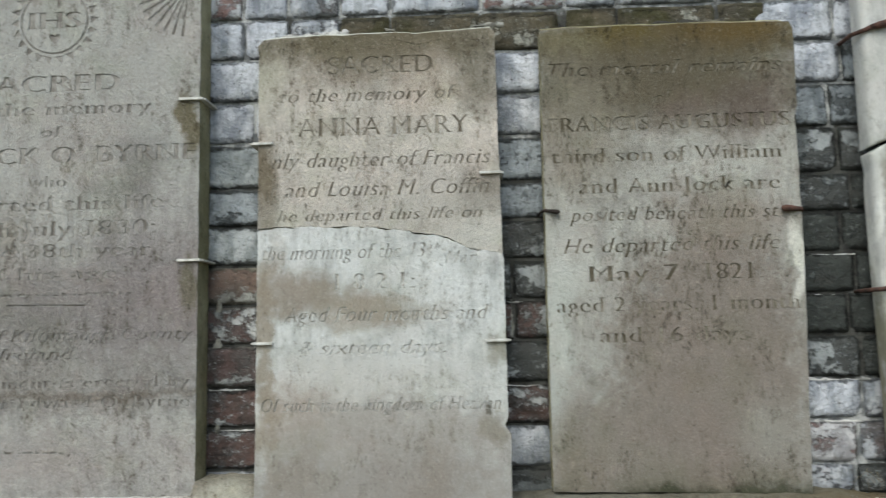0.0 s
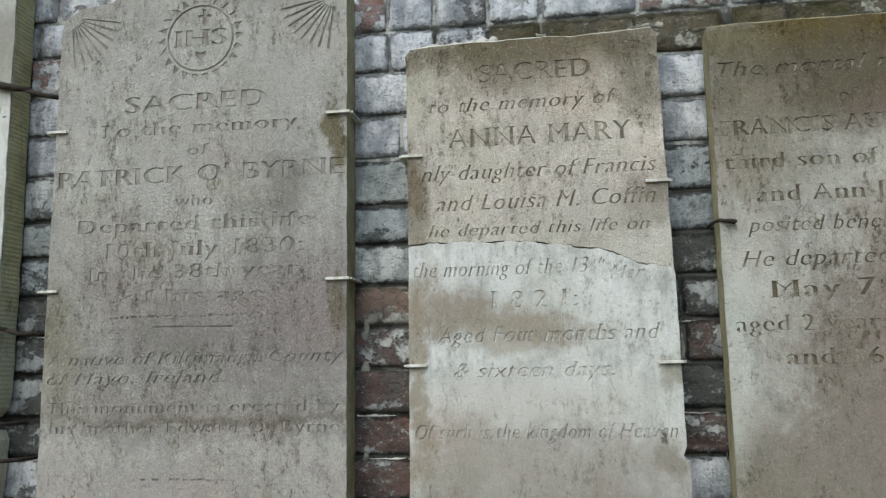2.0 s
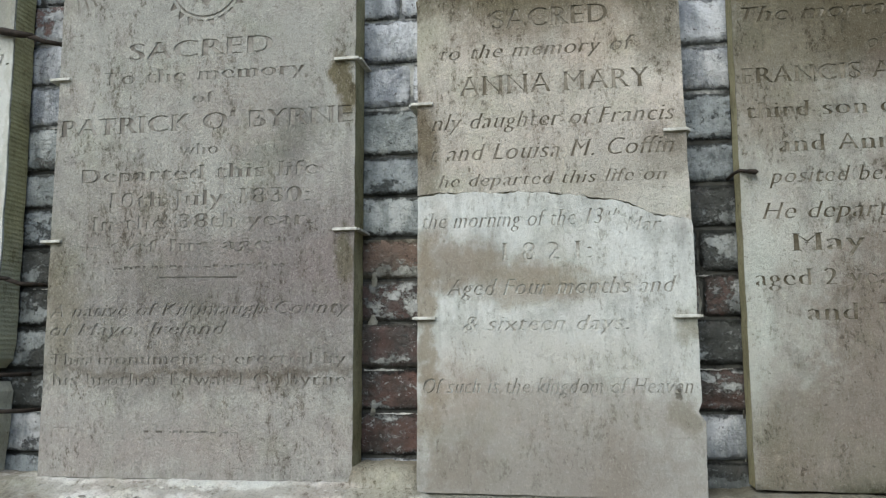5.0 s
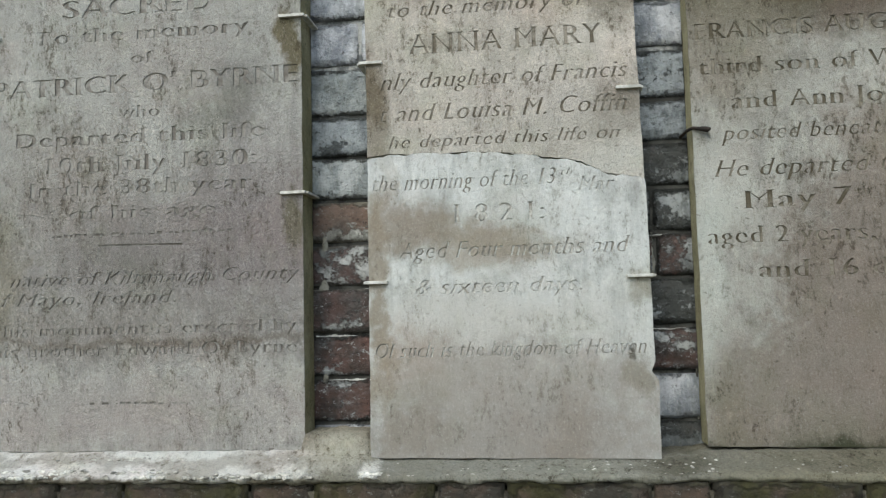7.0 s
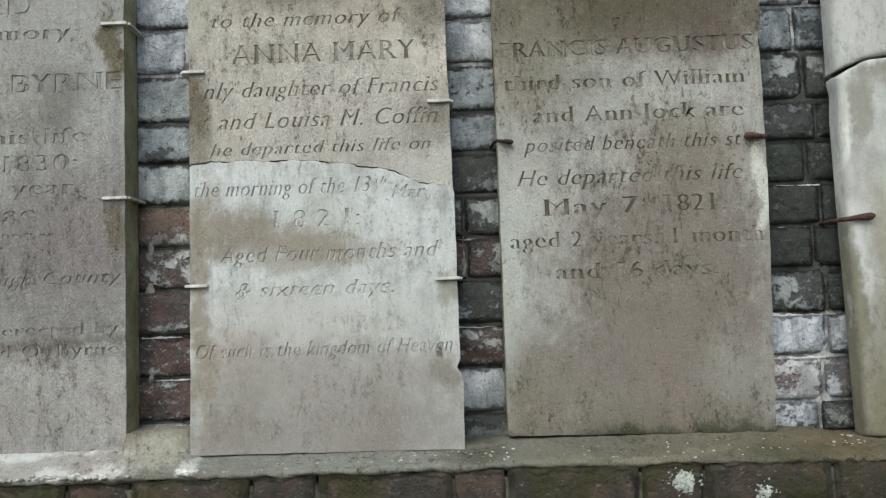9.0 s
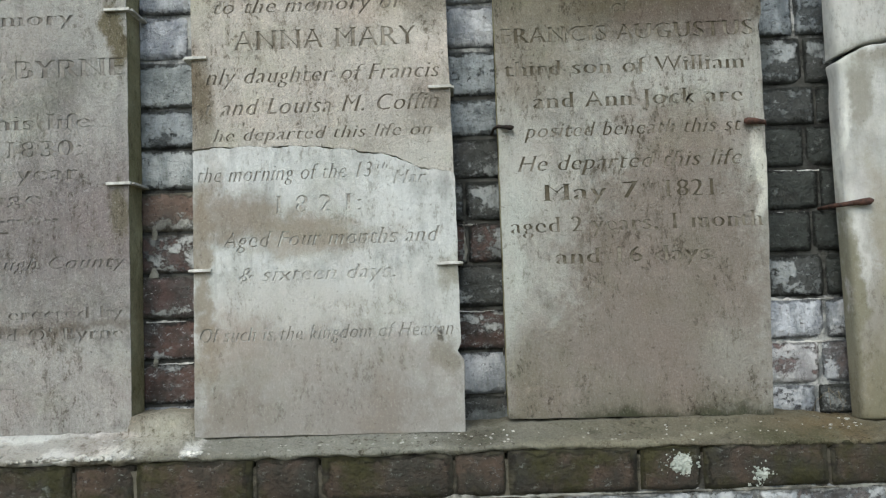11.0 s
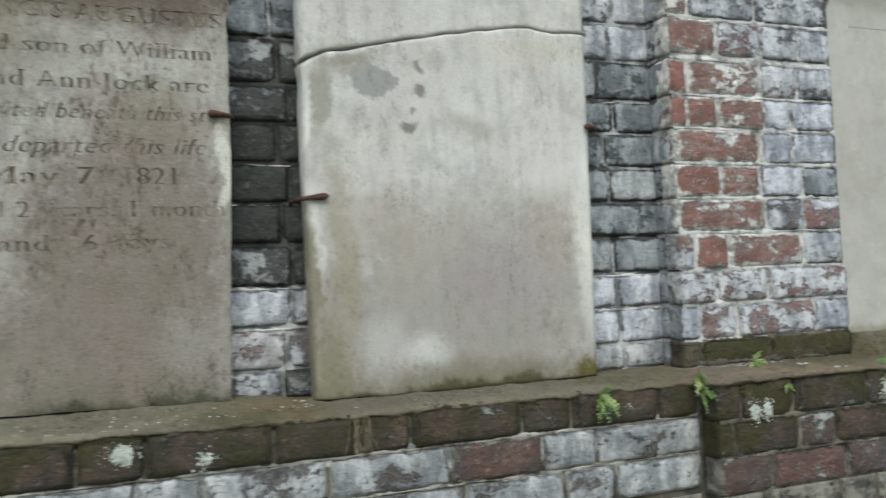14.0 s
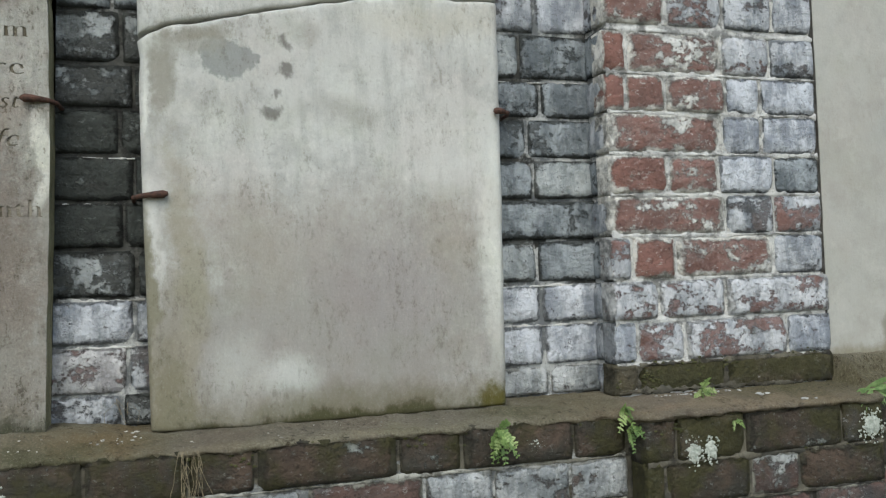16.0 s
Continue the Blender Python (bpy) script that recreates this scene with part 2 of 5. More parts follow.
BRICK = {
    "W": brick_material("brick_limewashed", (126, 98, 90), (100, 84, 78), 0.93, 0.45, paint_tint=(208, 211, 216), paint_grey=(142, 147, 155), fleck=0.2, rim=(128, 131, 134), rag=1.0),
    "w": brick_material("brick_limewash_dirty", (118, 104, 100), (96, 92, 91), 0.70, 0.6, paint_tint=(200, 202, 205), paint_grey=(132, 137, 143), fleck=0.35, rim=(122, 125, 128), rag=1.0),
    "g": brick_material("brick_grey_wash", (98, 99, 99), (80, 84, 85), 0.66, 0.75, 0.12, paint_tint=(158, 164, 167), paint_grey=(106, 112, 116), soot_tint=(70, 74, 74), fleck=0.6, rim=(70, 73, 72), rag=1.25),
    "h": brick_material("brick_pale_grey_wash", (112, 110, 107), (92, 93, 92), 0.82, 0.6, 0.08, paint_tint=(184, 188, 188), paint_grey=(136, 142, 143), soot_tint=(74, 77, 77), fleck=0.5, rim=(86, 88, 86), rag=1.15),
    "k": brick_material("brick_sooty", (94, 88, 84), (74, 73, 71), 0.48, 0.8, 0.14, paint_tint=(164, 168, 168), paint_grey=(98, 102, 102), soot_tint=(68, 70, 68), fleck=0.8, rim=(54, 56, 53), rag=1.35),
    "K": brick_material("brick_black", (82, 76, 71), (62, 61, 59), 0.34, 0.92, 0.28, paint_tint=(118, 123, 119), paint_grey=(78, 81, 79), soot_tint=(60, 63, 60), fleck=0.7, rim=(46, 48, 45), rag=1.2),
    "R": brick_material("brick_bare_red", (144, 106, 96), (120, 90, 82), 0.22, 0.12, paint_tint=(222, 220, 213), paint_grey=(196, 194, 187), fleck=0.5, rim=(206, 203, 195), rag=1.5),
    "r": brick_material("brick_red_flecked", (142, 108, 99), (118, 92, 85), 0.40, 0.22, paint_tint=(220, 218, 212), paint_grey=(188, 187, 182), fleck=0.65, rim=(206, 203, 195), rag=1.6),
    "q": brick_material("brick_dull_red", (112, 84, 77), (90, 73, 68), 0.32, 0.45, 0.18, paint_tint=(176, 176, 172), paint_grey=(126, 126, 122), fleck=0.6, rim=(122, 119, 110), rag=1.3),
    "x": brick_material("brick_brown_scabbed", (108, 82, 75), (80, 69, 65), 0.44, 0.55, 0.12, paint_tint=(178, 180, 179), paint_grey=(112, 115, 115), soot_tint=(54, 55, 53), fleck=0.85, rim=(58, 58, 55), rag=1.3),
    "Q": brick_material("brick_maroon", (108, 86, 81), (84, 72, 69), 0.40, 0.60, paint_tint=(188, 189, 187), paint_grey=(116, 118, 117), soot_tint=(68, 67, 65), fleck=0.9, rim=(92, 89, 84), rag=1.3),
    "y": brick_material("brick_scaled_brown", (126, 106, 95), (98, 88, 81), 0.46, 0.4, paint_tint=(186, 186, 180), paint_grey=(128, 127, 122), soot_tint=(66, 64, 61), fleck=0.8, rim=(104, 100, 90), rag=1.4),
    "z": brick_material("brick_pink_wash", (138, 112, 106), (112, 98, 95), 0.66, 0.35, paint_tint=(204, 203, 203), paint_grey=(158, 156, 157), fleck=0.6, rim=(150, 149, 148), rag=0.8),
    "m": brick_material("brick_half_limewashed", (134, 102, 94), (110, 88, 81), 0.56, 0.25, paint_tint=(208, 209, 211), paint_grey=(162, 165, 169), fleck=0.5, rim=(186, 186, 184), rag=0.9),
    "M": brick_material("brick_mossy", (92, 82, 66), (70, 64, 52), 0.14, 0.5, 0.75, fleck=0.45, rim=(62, 58, 42), rag=0.9),
    "o": brick_material("brick_olive_mortar", (100, 92, 74), (74, 69, 56), 0.34, 0.55, 0.52, paint_tint=(166, 164, 152), paint_grey=(118, 117, 106), soot_tint=(62, 60, 52), fleck=0.6, rim=(80, 76, 62), rag=1.8),
    "D": brick_material("brick_dark_damp", (92, 78, 67), (66, 58, 50), 0.22, 0.6, 0.58, paint_tint=(152, 156, 150), paint_grey=(104, 107, 101), soot_tint=(54, 54, 48), fleck=0.4, rim=(68, 65, 55), rag=1.4),
    "d": brick_material("brick_damp_red", (100, 80, 72), (78, 66, 61), 0.36, 0.5, 0.35, paint_tint=(176, 178, 174), paint_grey=(124, 126, 124), fleck=0.55, rim=(128, 126, 116)),
    "p": brick_material("brick_lime_drips", (98, 84, 76), (78, 70, 66), 0.66, 0.5, 0.2, paint_tint=(188, 190, 189), paint_grey=(128, 132, 133), fleck=0.6, rim=(138, 138, 133)),
}


def mortar(name, light, dark, soot, washed=(), cracks=0.75):
    """Joint mortar; washed: patches of old limewash, (x, z, half width, half height)."""
    n = Nodes(name, 0.95)
    c = n.mix(n.step(n.noise(12, 6, 0.65), 0.36, 0.64), col(*light), col(*dark))
    c = n.mix(n.step(n.noise(7, 5, 0.6), 0.62 - soot * 0.3, 0.74 - soot * 0.3, 0, 0.8), c, col(58, 58, 55))
    c = n.mix(n.step(n.noise(26, 6, 0.7), 0.52, 0.40, 0, cracks), c, col(*[v * 0.5 for v in dark]))
    if washed:
        q = n.vec("ADD", n.pos, n.vec("MULTIPLY", n.vec("SUBTRACT", n.noise(20, 5, 0.7, colour=True), (0.5, 0.5, 0.5)), (0.16, 0.16, 0.16)))
        for x, z, rx, rz in washed:
            d = n.vec("LENGTH", n.vec("MULTIPLY", n.vec("SUBTRACT", q, (x, 0, z)), (1 / rx, 0, 1 / rz)))
            c = n.mix(n.step(d, 1.15, 0.85, 0, 0.8), c, n.mix(n.step(n.noise(30, 5, 0.7), 0.42, 0.60), col(112, 115, 116), col(192, 193, 190)))
    c = n.mix(n.step(n.noise(180, 3, 0.7), 0.55, 0.7, 0, 0.5), c, col(84, 82, 76))
    return n.done(c, n.noise(70, 6, 0.75), 0.8, 0.006)


MORTAR_WALL = mortar("mortar_sooty", (96, 96, 91), (64, 64, 61), 0.6, [(-0.47, 1.98, 0.10, 0.17), (0.07, 1.97, 0.10, 0.10), (0.64, 1.30, 0.14, 0.11), (0.64, 2.02, 0.14, 0.13), (1.41, 1.31, 0.14, 0.11), (1.41, 1.95, 0.14, 0.08), (-1.15, 2.00, 0.12, 0.12), (0.0, 2.20, 1.4, 0.07), (1.41, 1.45, 0.10, 0.04), (1.46, 1.66, 0.09, 0.16)])
MORTAR_PIER = mortar("mortar_limewashed", (212, 211, 206), (176, 175, 171), 0.04, cracks=0.7)
MORTAR_LOW_PALE = mortar("mortar_damp_pale", (164, 163, 154), (104, 101, 90), 0.25)
MORTAR_LOW = mortar("mortar_damp", (108, 104, 91), (68, 64, 55), 0.4, [(1.1, 1.09, 0.35, 0.03), (0.5, 1.10, 0.3, 0.02)])

STONE_A = stone("stone_pale_marble", (198, 199, 194), (188, 189, 183), [
    (-1.30, 2.14, 0.25, 0.10, 0.5, (124, 122, 112), 0.8), (-1.36, 1.24, 0.3, 0.10, 0.5, (128, 126, 112), 0.7),
    (-1.26, 1.55, 0.08, 0.12, 0.5, (214, 216, 212), 0.7), (-1.206, 1.9, 0.005, 0.5, 0.5, (160, 158, 142), 0.35)], speckle=0.3, streak=0.12, shift=3.0, mottled=0.08, pitted=0.22)
STONE_B = stone("stone_grey_limestone", (178, 176, 169), (156, 153, 147), [
    (-0.80, 2.02, 0.40, 0.20, 0.6, (172, 171, 164), 0.7), (-0.64, 1.82, 0.035, 0.05, 0.6, (116, 112, 108), 0.6),
    (-0.76, 1.56, 0.30, 0.10, 0.7, (126, 120, 116), 0.7), (-0.60, 1.60, 0.12, 0.14, 0.6, (132, 124, 122), 0.65), (-0.88, 1.42, 0.22, 0.05, 0.7, (130, 124, 117), 0.6),
    (-1.08, 1.52, 0.05, 0.12, 0.6, (134, 128, 110), 0.6), (-0.82, 1.29, 0.40, 0.055, 0.6, (162, 157, 151), 0.8),
    (-0.545, 1.90, 0.020, 0.055, 0.3, (100, 92, 66), 0.9), (-0.548, 1.60, 0.018, 0.05, 0.4, (104, 100, 76), 0.7), (-1.085, 1.60, 0.015, 0.06, 0.5, (110, 104, 88), 0.6),
    (-0.78, 1.405, 0.40, 0.007, 0.7, (112, 104, 94), 0.7), (-0.98, 1.70, 0.10, 0.10, 0.8, (154, 150, 142), 0.5)], speckle=0.65, streak=0.45, mottled=0.75, pitted=0.9)
STONE_C_TOP = stone("stone_upper_fragment", (200, 194, 183), (180, 174, 163), [
    (-0.19, 2.065, 0.30, 0.045, 0.6, (92, 84, 62), 0.95), (-0.22, 2.02, 0.16, 0.05, 0.7, (112, 104, 86), 0.8), (-0.01, 2.00, 0.05, 0.10, 0.6, (108, 102, 86), 0.75),
    (-0.405, 1.78, 0.03, 0.09, 0.5, (104, 94, 74), 0.9), (-0.40, 1.98, 0.03, 0.06, 0.7, (178, 174, 158), 0.6), (-0.01, 1.755, 0.045, 0.045, 0.5, (108, 100, 86), 0.85),
    (-0.10, 1.97, 0.05, 0.06, 0.7, (172, 160, 144), 0.6), (-0.14, 1.78, 0.12, 0.05, 0.7, (184, 178, 169), 0.7), (-0.15, 1.73, 0.25, 0.03, 0.7, (178, 174, 164), 0.6),
    (-0.01, 1.67, 0.07, 0.03, 0.6, (188, 186, 176), 0.8)], speckle=0.55, mottled=0.5, shift=5.0, pitted=0.85)
STONE_C_LOW = stone("stone_lower_fragment", (197, 199, 195), (183, 184, 178), [
    (-0.22, 1.42, 0.18, 0.04, 0.8, (178, 175, 167), 0.7), (-0.30, 1.35, 0.12, 0.05, 0.8, (158, 151, 141), 0.7),
    (-0.20, 1.22, 0.34, 0.13, 0.7, (136, 130, 122), 0.9), (-0.18, 1.33, 0.24, 0.05, 0.7, (150, 145, 137), 0.7), (-0.36, 1.37, 0.05, 0.05, 0.7, (156, 148, 136), 0.6),
    (-0.34, 1.580, 0.09, 0.03, 0.7, (130, 121, 106), 0.85), (-0.20, 1.565, 0.10, 0.03, 0.6, (136, 128, 112), 0.85), (-0.25, 1.53, 0.06, 0.02, 0.6, (150, 142, 128), 0.7),
    (-0.402, 1.48, 0.014, 0.16, 0.7, (132, 122, 104), 0.8), (-0.24, 1.45, 0.10, 0.04, 0.8, (182, 180, 173), 0.6),
    (0.028, 1.462, 0.022, 0.022, 0.6, (134, 130, 116), 0.75), (0.012, 1.370, 0.010, 0.012, 0.5, (74, 70, 62), 0.9),
    (0.025, 1.335, 0.03, 0.03, 0.6, (122, 118, 104), 0.7), (-0.36, 1.25, 0.05, 0.05, 0.6, (128, 120, 108), 0.6), (-0.10, 1.24, 0.03, 0.06, 0.7, (128, 119, 108), 0.6)], speckle=0.25, streak=0.5, mottled=0.5, wobble=0.08, shift=7.0, pitted=0.5)
STONE_D = stone("stone_mossy_marble", (174, 173, 164), (156, 153, 144), [
    (0.35, 2.04, 0.27, 0.055, 0.5, (84, 76, 46), 1.0), (0.46, 2.05, 0.10, 0.035, 0.6, (92, 74, 34), 0.85), (0.28, 2.05, 0.06, 0.03, 0.6, (92, 80, 34), 0.8), (0.17, 2.03, 0.06, 0.03, 0.7, (122, 116, 90), 0.8),
    (0.33, 1.96, 0.30, 0.08, 0.6, (92, 85, 68), 0.98), (0.50, 1.91, 0.06, 0.05, 0.6, (98, 87, 78), 0.8), (0.38, 1.91, 0.05, 0.03, 0.6, (108, 98, 88), 0.7), (0.18, 1.88, 0.08, 0.10, 0.6, (128, 122, 107), 0.7),
    (0.40, 1.45, 0.17, 0.26, 0.3, (128, 119, 109), 0.95), (0.34, 1.30, 0.23, 0.12, 0.35, (131, 123, 113), 0.9), (0.44, 1.70, 0.10, 0.05, 0.7, (138, 130, 119), 0.7),
    (0.133, 1.52, 0.026, 0.15, 0.6, (184, 187, 178), 0.85), (0.16, 1.64, 0.06, 0.06, 0.6, (184, 184, 175), 0.7), (0.50, 1.32, 0.05, 0.06, 0.8, (150, 148, 138), 0.6),
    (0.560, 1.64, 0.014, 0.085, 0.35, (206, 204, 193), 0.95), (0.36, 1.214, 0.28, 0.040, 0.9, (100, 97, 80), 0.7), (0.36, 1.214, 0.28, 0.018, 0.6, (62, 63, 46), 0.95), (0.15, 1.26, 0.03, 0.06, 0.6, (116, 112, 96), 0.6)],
    speckle=0.35, streak=0.5, mottled=0.7, shift=11.0, pitted=0.85)
STONE_E = stone("stone_blank_marble", (196, 196, 190), (183, 182, 176), [
    (0.75, 1.33, 0.045, 0.14, 0.6, (138, 133, 116), 0.75),
    (1.00, 1.34, 0.36, 0.18, 0.6, (143, 139, 132), 0.85), (0.95, 1.22, 0.30, 0.05, 0.7, (138, 133, 123), 0.7), (0.96, 1.51, 0.22, 0.05, 0.8, (158, 153, 145), 0.6), (1.20, 1.49, 0.05, 0.08, 0.7, (150, 144, 132), 0.65), (0.87, 1.48, 0.05, 0.07, 0.8, (150, 144, 132), 0.6), (1.10, 1.42, 0.10, 0.08, 0.8, (148, 142, 139), 0.7),
    (0.765, 1.44, 0.02, 0.20, 0.6, (148, 143, 124), 0.7), (0.735, 1.77, 0.020, 0.09, 0.6, (130, 126, 112), 0.75), (0.842, 1.800, 0.046, 0.030, 0.12, (142, 144, 140), 0.95), (0.79, 1.825, 0.05, 0.022, 0.4, (150, 148, 138), 0.7), (0.79, 1.84, 0.06, 0.012, 0.5, (138, 134, 122), 0.75),
    # at x 0.704: olive tint with the left edge's side shading put into it
    (0.97, 1.845, 0.018, 0.016, 0.8, (150, 146, 138), 0.6), (1.03, 1.71, 0.06, 0.025, 0.7, (160, 158, 150), 0.75), (0.722, 1.50, 0.007, 0.08, 0.7, (214, 214, 208), 0.45), (0.704, 1.38, 0.012, 0.24, 0.5, (122, 119, 98), 0.85), (0.745, 1.30, 0.03, 0.12, 0.8, (146, 142, 128), 0.6), (0.71, 1.66, 0.008, 0.10, 0.6, (220, 220, 212), 0.7),
    (1.283, 1.50, 0.022, 0.17, 0.5, (208, 208, 199), 0.75), (0.93, 1.272, 0.040, 0.04, 0.7, (198, 200, 194), 0.7), (0.85, 1.29, 0.04, 0.05, 0.8, (182, 182, 175), 0.55), (1.02, 1.75, 0.03, 0.03, 0.8, (206, 206, 200), 0.35),
    (1.00, 1.203, 0.36, 0.042, 0.9, (104, 99, 78), 0.85), (1.00, 1.203, 0.36, 0.013, 0.6, (70, 69, 44), 0.95), (0.735, 1.25, 0.03, 0.08, 0.6, (118, 114, 92), 0.8), (1.285, 1.222, 0.03, 0.022, 0.6, (84, 78, 28), 0.95), (1.18, 1.88, 0.12, 0.025, 0.7, (182, 178, 164), 0.6),
    # four pits without relief: the shade in them laid on as dark spots
    (0.934, 1.820, 0.008, 0.009, 0.55, (112, 110, 104), 0.85), (0.934, 1.779, 0.009, 0.007, 0.55, (112, 110, 104), 0.85), (0.918, 1.742, 0.006, 0.008, 0.55, (120, 118, 112), 0.85), (0.913, 1.712, 0.011, 0.009, 0.55, (112, 110, 104), 0.85)],
    speckle=0.12, streak=0.4, mottled=0.4, shift=13.0, wobble=0.055, pitted=0.38)
STONE_F = stone("stone_smooth_slab", (174, 173, 166), (164, 162, 154), [
    (2.17, 1.28, 0.035, 0.045, 0.35, (132, 128, 114), 0.8), (2.385, 1.265, 0.08, 0.05, 0.35, (128, 122, 106), 0.9),
    (2.20, 1.71, 0.07, 0.05, 0.6, (160, 161, 156), 0.6), (2.28, 2.07, 0.32, 0.035, 0.5, (136, 135, 127), 0.8), (2.27, 1.25, 0.4, 0.02, 0.6, (126, 120, 98), 0.8)], speckle=0.1, streak=0.05, mottled=0.2, shift=17.0, pitted=0.10)


def cut(name, face, dirt, shift, worn_off):
    """The floor of the lettering: dirt where it lies sheltered, the face's own colour where it has worn away."""
    n = Nodes(name, 0.92)
    p = n.vec("ADD", n.pos, (shift, 0.0, shift))
    c = n.mix(n.step(n.noise(24, 6, 0.7, p), worn_off - 0.10, worn_off + 0.10), col(*face), col(*dirt))
    c = n.mix(n.step(n.noise(150, 4, 0.7, p), 0.5, 0.7, 0, 0.5), c, col(*[v * 0.7 for v in dirt]))
    return n.done(c, n.noise(90, 4, 0.7, p), 0.6, 0.003)


STONE_CUT = cut("stone_cut_grey", (150, 147, 140), (110, 105, 98), 1.0, 0.52)
STONE_CUT_WARM = cut("stone_cut_warm", (146, 140, 128), (97, 90, 77), 2.0, 0.50)
STONE_CUT_MOSSY = cut("stone_cut_mossy", (138, 132, 119), (86, 80, 66), 6.0, 0.48)
STONE_CUT_PALE = cut("stone_cut_pale", (194, 194, 187), (138, 134, 125), 4.0, 0.50)
STONE_SIDE = stone("stone_side_mossy", (176, 170, 138), (136, 130, 98), speckle=0.6, shift=21.0, pitted=0.7)
STONE_SIDE_SAWN = stone("stone_side_sawn", (182, 178, 142), (142, 138, 100), [(-1.20, 1.50, 0.1, 0.13, 0.5, (186, 188, 172), 0.7)], speckle=0.4, shift=22.0, pitted=0.5, saw=0.7)
STONE_SIDE_PALE = stone("stone_side_pale", (206, 206, 196), (168, 167, 150), [(0.70, 1.25, 0.1, 0.16, 0.5, (120, 118, 92), 0.8)], speckle=0.5, shift=23.0)
LEDGE = stone("ledge_render", (142, 136, 120), (112, 106, 91), [
    (-0.10, 1.20, 0.35, 0.04, 0.6, (154, 154, 143), 0.75), (0.35, 1.20, 0.25, 0.03, 0.7, (112, 107, 86), 0.6),
    (-0.82, 1.213, 0.34, 0.022, 0.5, (196, 193, 184), 0.85), (-0.82, 1.229, 0.34, 0.006, 0.6, (236, 234, 228), 0.9), (-1.01, 1.225, 0.04, 0.010, 0.4, (232, 230, 222), 0.9), (-0.90, 1.203, 0.05, 0.010, 0.4, (230, 228, 220), 0.9),
    (-0.74, 1.226, 0.10, 0.006, 0.5, (226, 226, 218), 0.9), (-0.645, 1.195, 0.035, 0.009, 0.4, (232, 230, 222), 0.9), (-0.54, 1.197, 0.035, 0.010, 0.4, (228, 226, 216), 0.9),
    (-0.406, 1.203, 0.016, 0.012, 0.4, (232, 230, 222), 0.9), (-0.47, 1.235, 0.06, 0.03, 0.6, (186, 181, 164), 0.8), (-0.98, 1.199, 0.05, 0.008, 0.4, (238, 236, 230), 0.9), (-0.79, 1.201, 0.05, 0.009, 0.4, (238, 236, 230), 0.9),
    (0.95, 1.19, 0.20, 0.03, 0.8, (112, 105, 90), 0.6), (1.70, 1.20, 0.25, 0.03, 0.8, (124, 110, 92), 0.7), (1.85, 1.215, 0.12, 0.02, 0.6, (94, 90, 52), 0.6),
    (0.62, 1.20, 0.12, 0.03, 0.7, (112, 106, 82), 0.7), (2.2, 1.215, 0.35, 0.04, 0.5, (98, 92, 68), 0.8), (1.40, 1.20, 0.10, 0.03, 0.7, (112, 104, 78), 0.6),
    (0.95, 1.186, 0.34, 0.006, 0.6, (136, 130, 108), 0.6), (0.64, 1.205, 0.07, 0.012, 0.6, (116, 98, 68), 0.7), (0.30, 1.193, 0.16, 0.006, 0.6, (152, 148, 126), 0.6), (0.55, 1.19, 0.06, 0.010, 0.7, (78, 78, 52), 0.7),
    (0.06, 1.21, 0.06, 0.012, 0.6, (86, 82, 66), 0.7), (1.30, 1.196, 0.07, 0.008, 0.6, (84, 82, 54), 0.6), (1.70, 1.190, 0.20, 0.006, 0.6, (146, 132, 108), 0.6)],
    wobble=0.03, speckle=1.1, mottled=0.8, shift=25.0, pitted=1.0)
GRIT = mortar("white_grit", (226, 224, 214), (190, 186, 174), 0.0)


def plain(name, a, b, scale, rough=0.7, metal=0.0, bump=0.3):
    n = Nodes(name, rough)
    n.bsdf.inputs["Metallic"].default_value = metal
    c = n.mix(n.step(n.noise(scale, 5, 0.65), 0.35, 0.65), col(*a), col(*b))
    return n.done(c, n.noise(scale * 4, 4, 0.7), bump, 0.002)


CLIP = plain("galvanised_strip", (206, 205, 198), (168, 166, 158), 60, 0.55, 0.15)
RUST = plain("rusted_iron", (96, 70, 60), (66, 52, 46), 120, 0.9, 0.1, 0.6)
IRON = plain("dark_iron", (64, 56, 50), (44, 40, 37), 120, 0.85, 0.2, 0.6)
LEAF = plain("fern_leaf", (124, 144, 84), (92, 116, 62), 60, 0.7)
LEAF_LIGHT = plain("fern_leaf_pale", (158, 172, 118), (126, 146, 86), 60, 0.7)
LEAF_DARK = plain("blade_leaf", (116, 138, 86), (84, 108, 62), 60, 0.75)
STRAW = plain("dry_root", (150, 138, 112), (112, 102, 82), 80, 0.9)
MOSS = plain("olive_moss", (84, 84, 52), (54, 56, 34), 120, 0.95, 0.0, 0.9)
LICHEN = plain("grey_lichen", (186, 190, 180), (150, 156, 146), 90, 0.95, 0.0, 0.8)
EARTH = plain("earth_and_grass", (78, 78, 52), (104, 94, 70), 3, 0.95, 0.0, 0.8)


# ---- mesh helpers ----
def link(name, bm, material, parent=None, label="", smooth=False):
    """A bmesh as one mesh object under a parent that stands at the world's origin or carries its own pose."""
    me = bpy.data.meshes.new(name)
    bm.to_mesh(me)
    bm.free()
    if smooth:
        me.shade_smooth()
    me.materials.append(material)
    ob = new(name, me)
    if parent is not None:
        ob.parent = parent
    return tagged(ob, label)


part = link


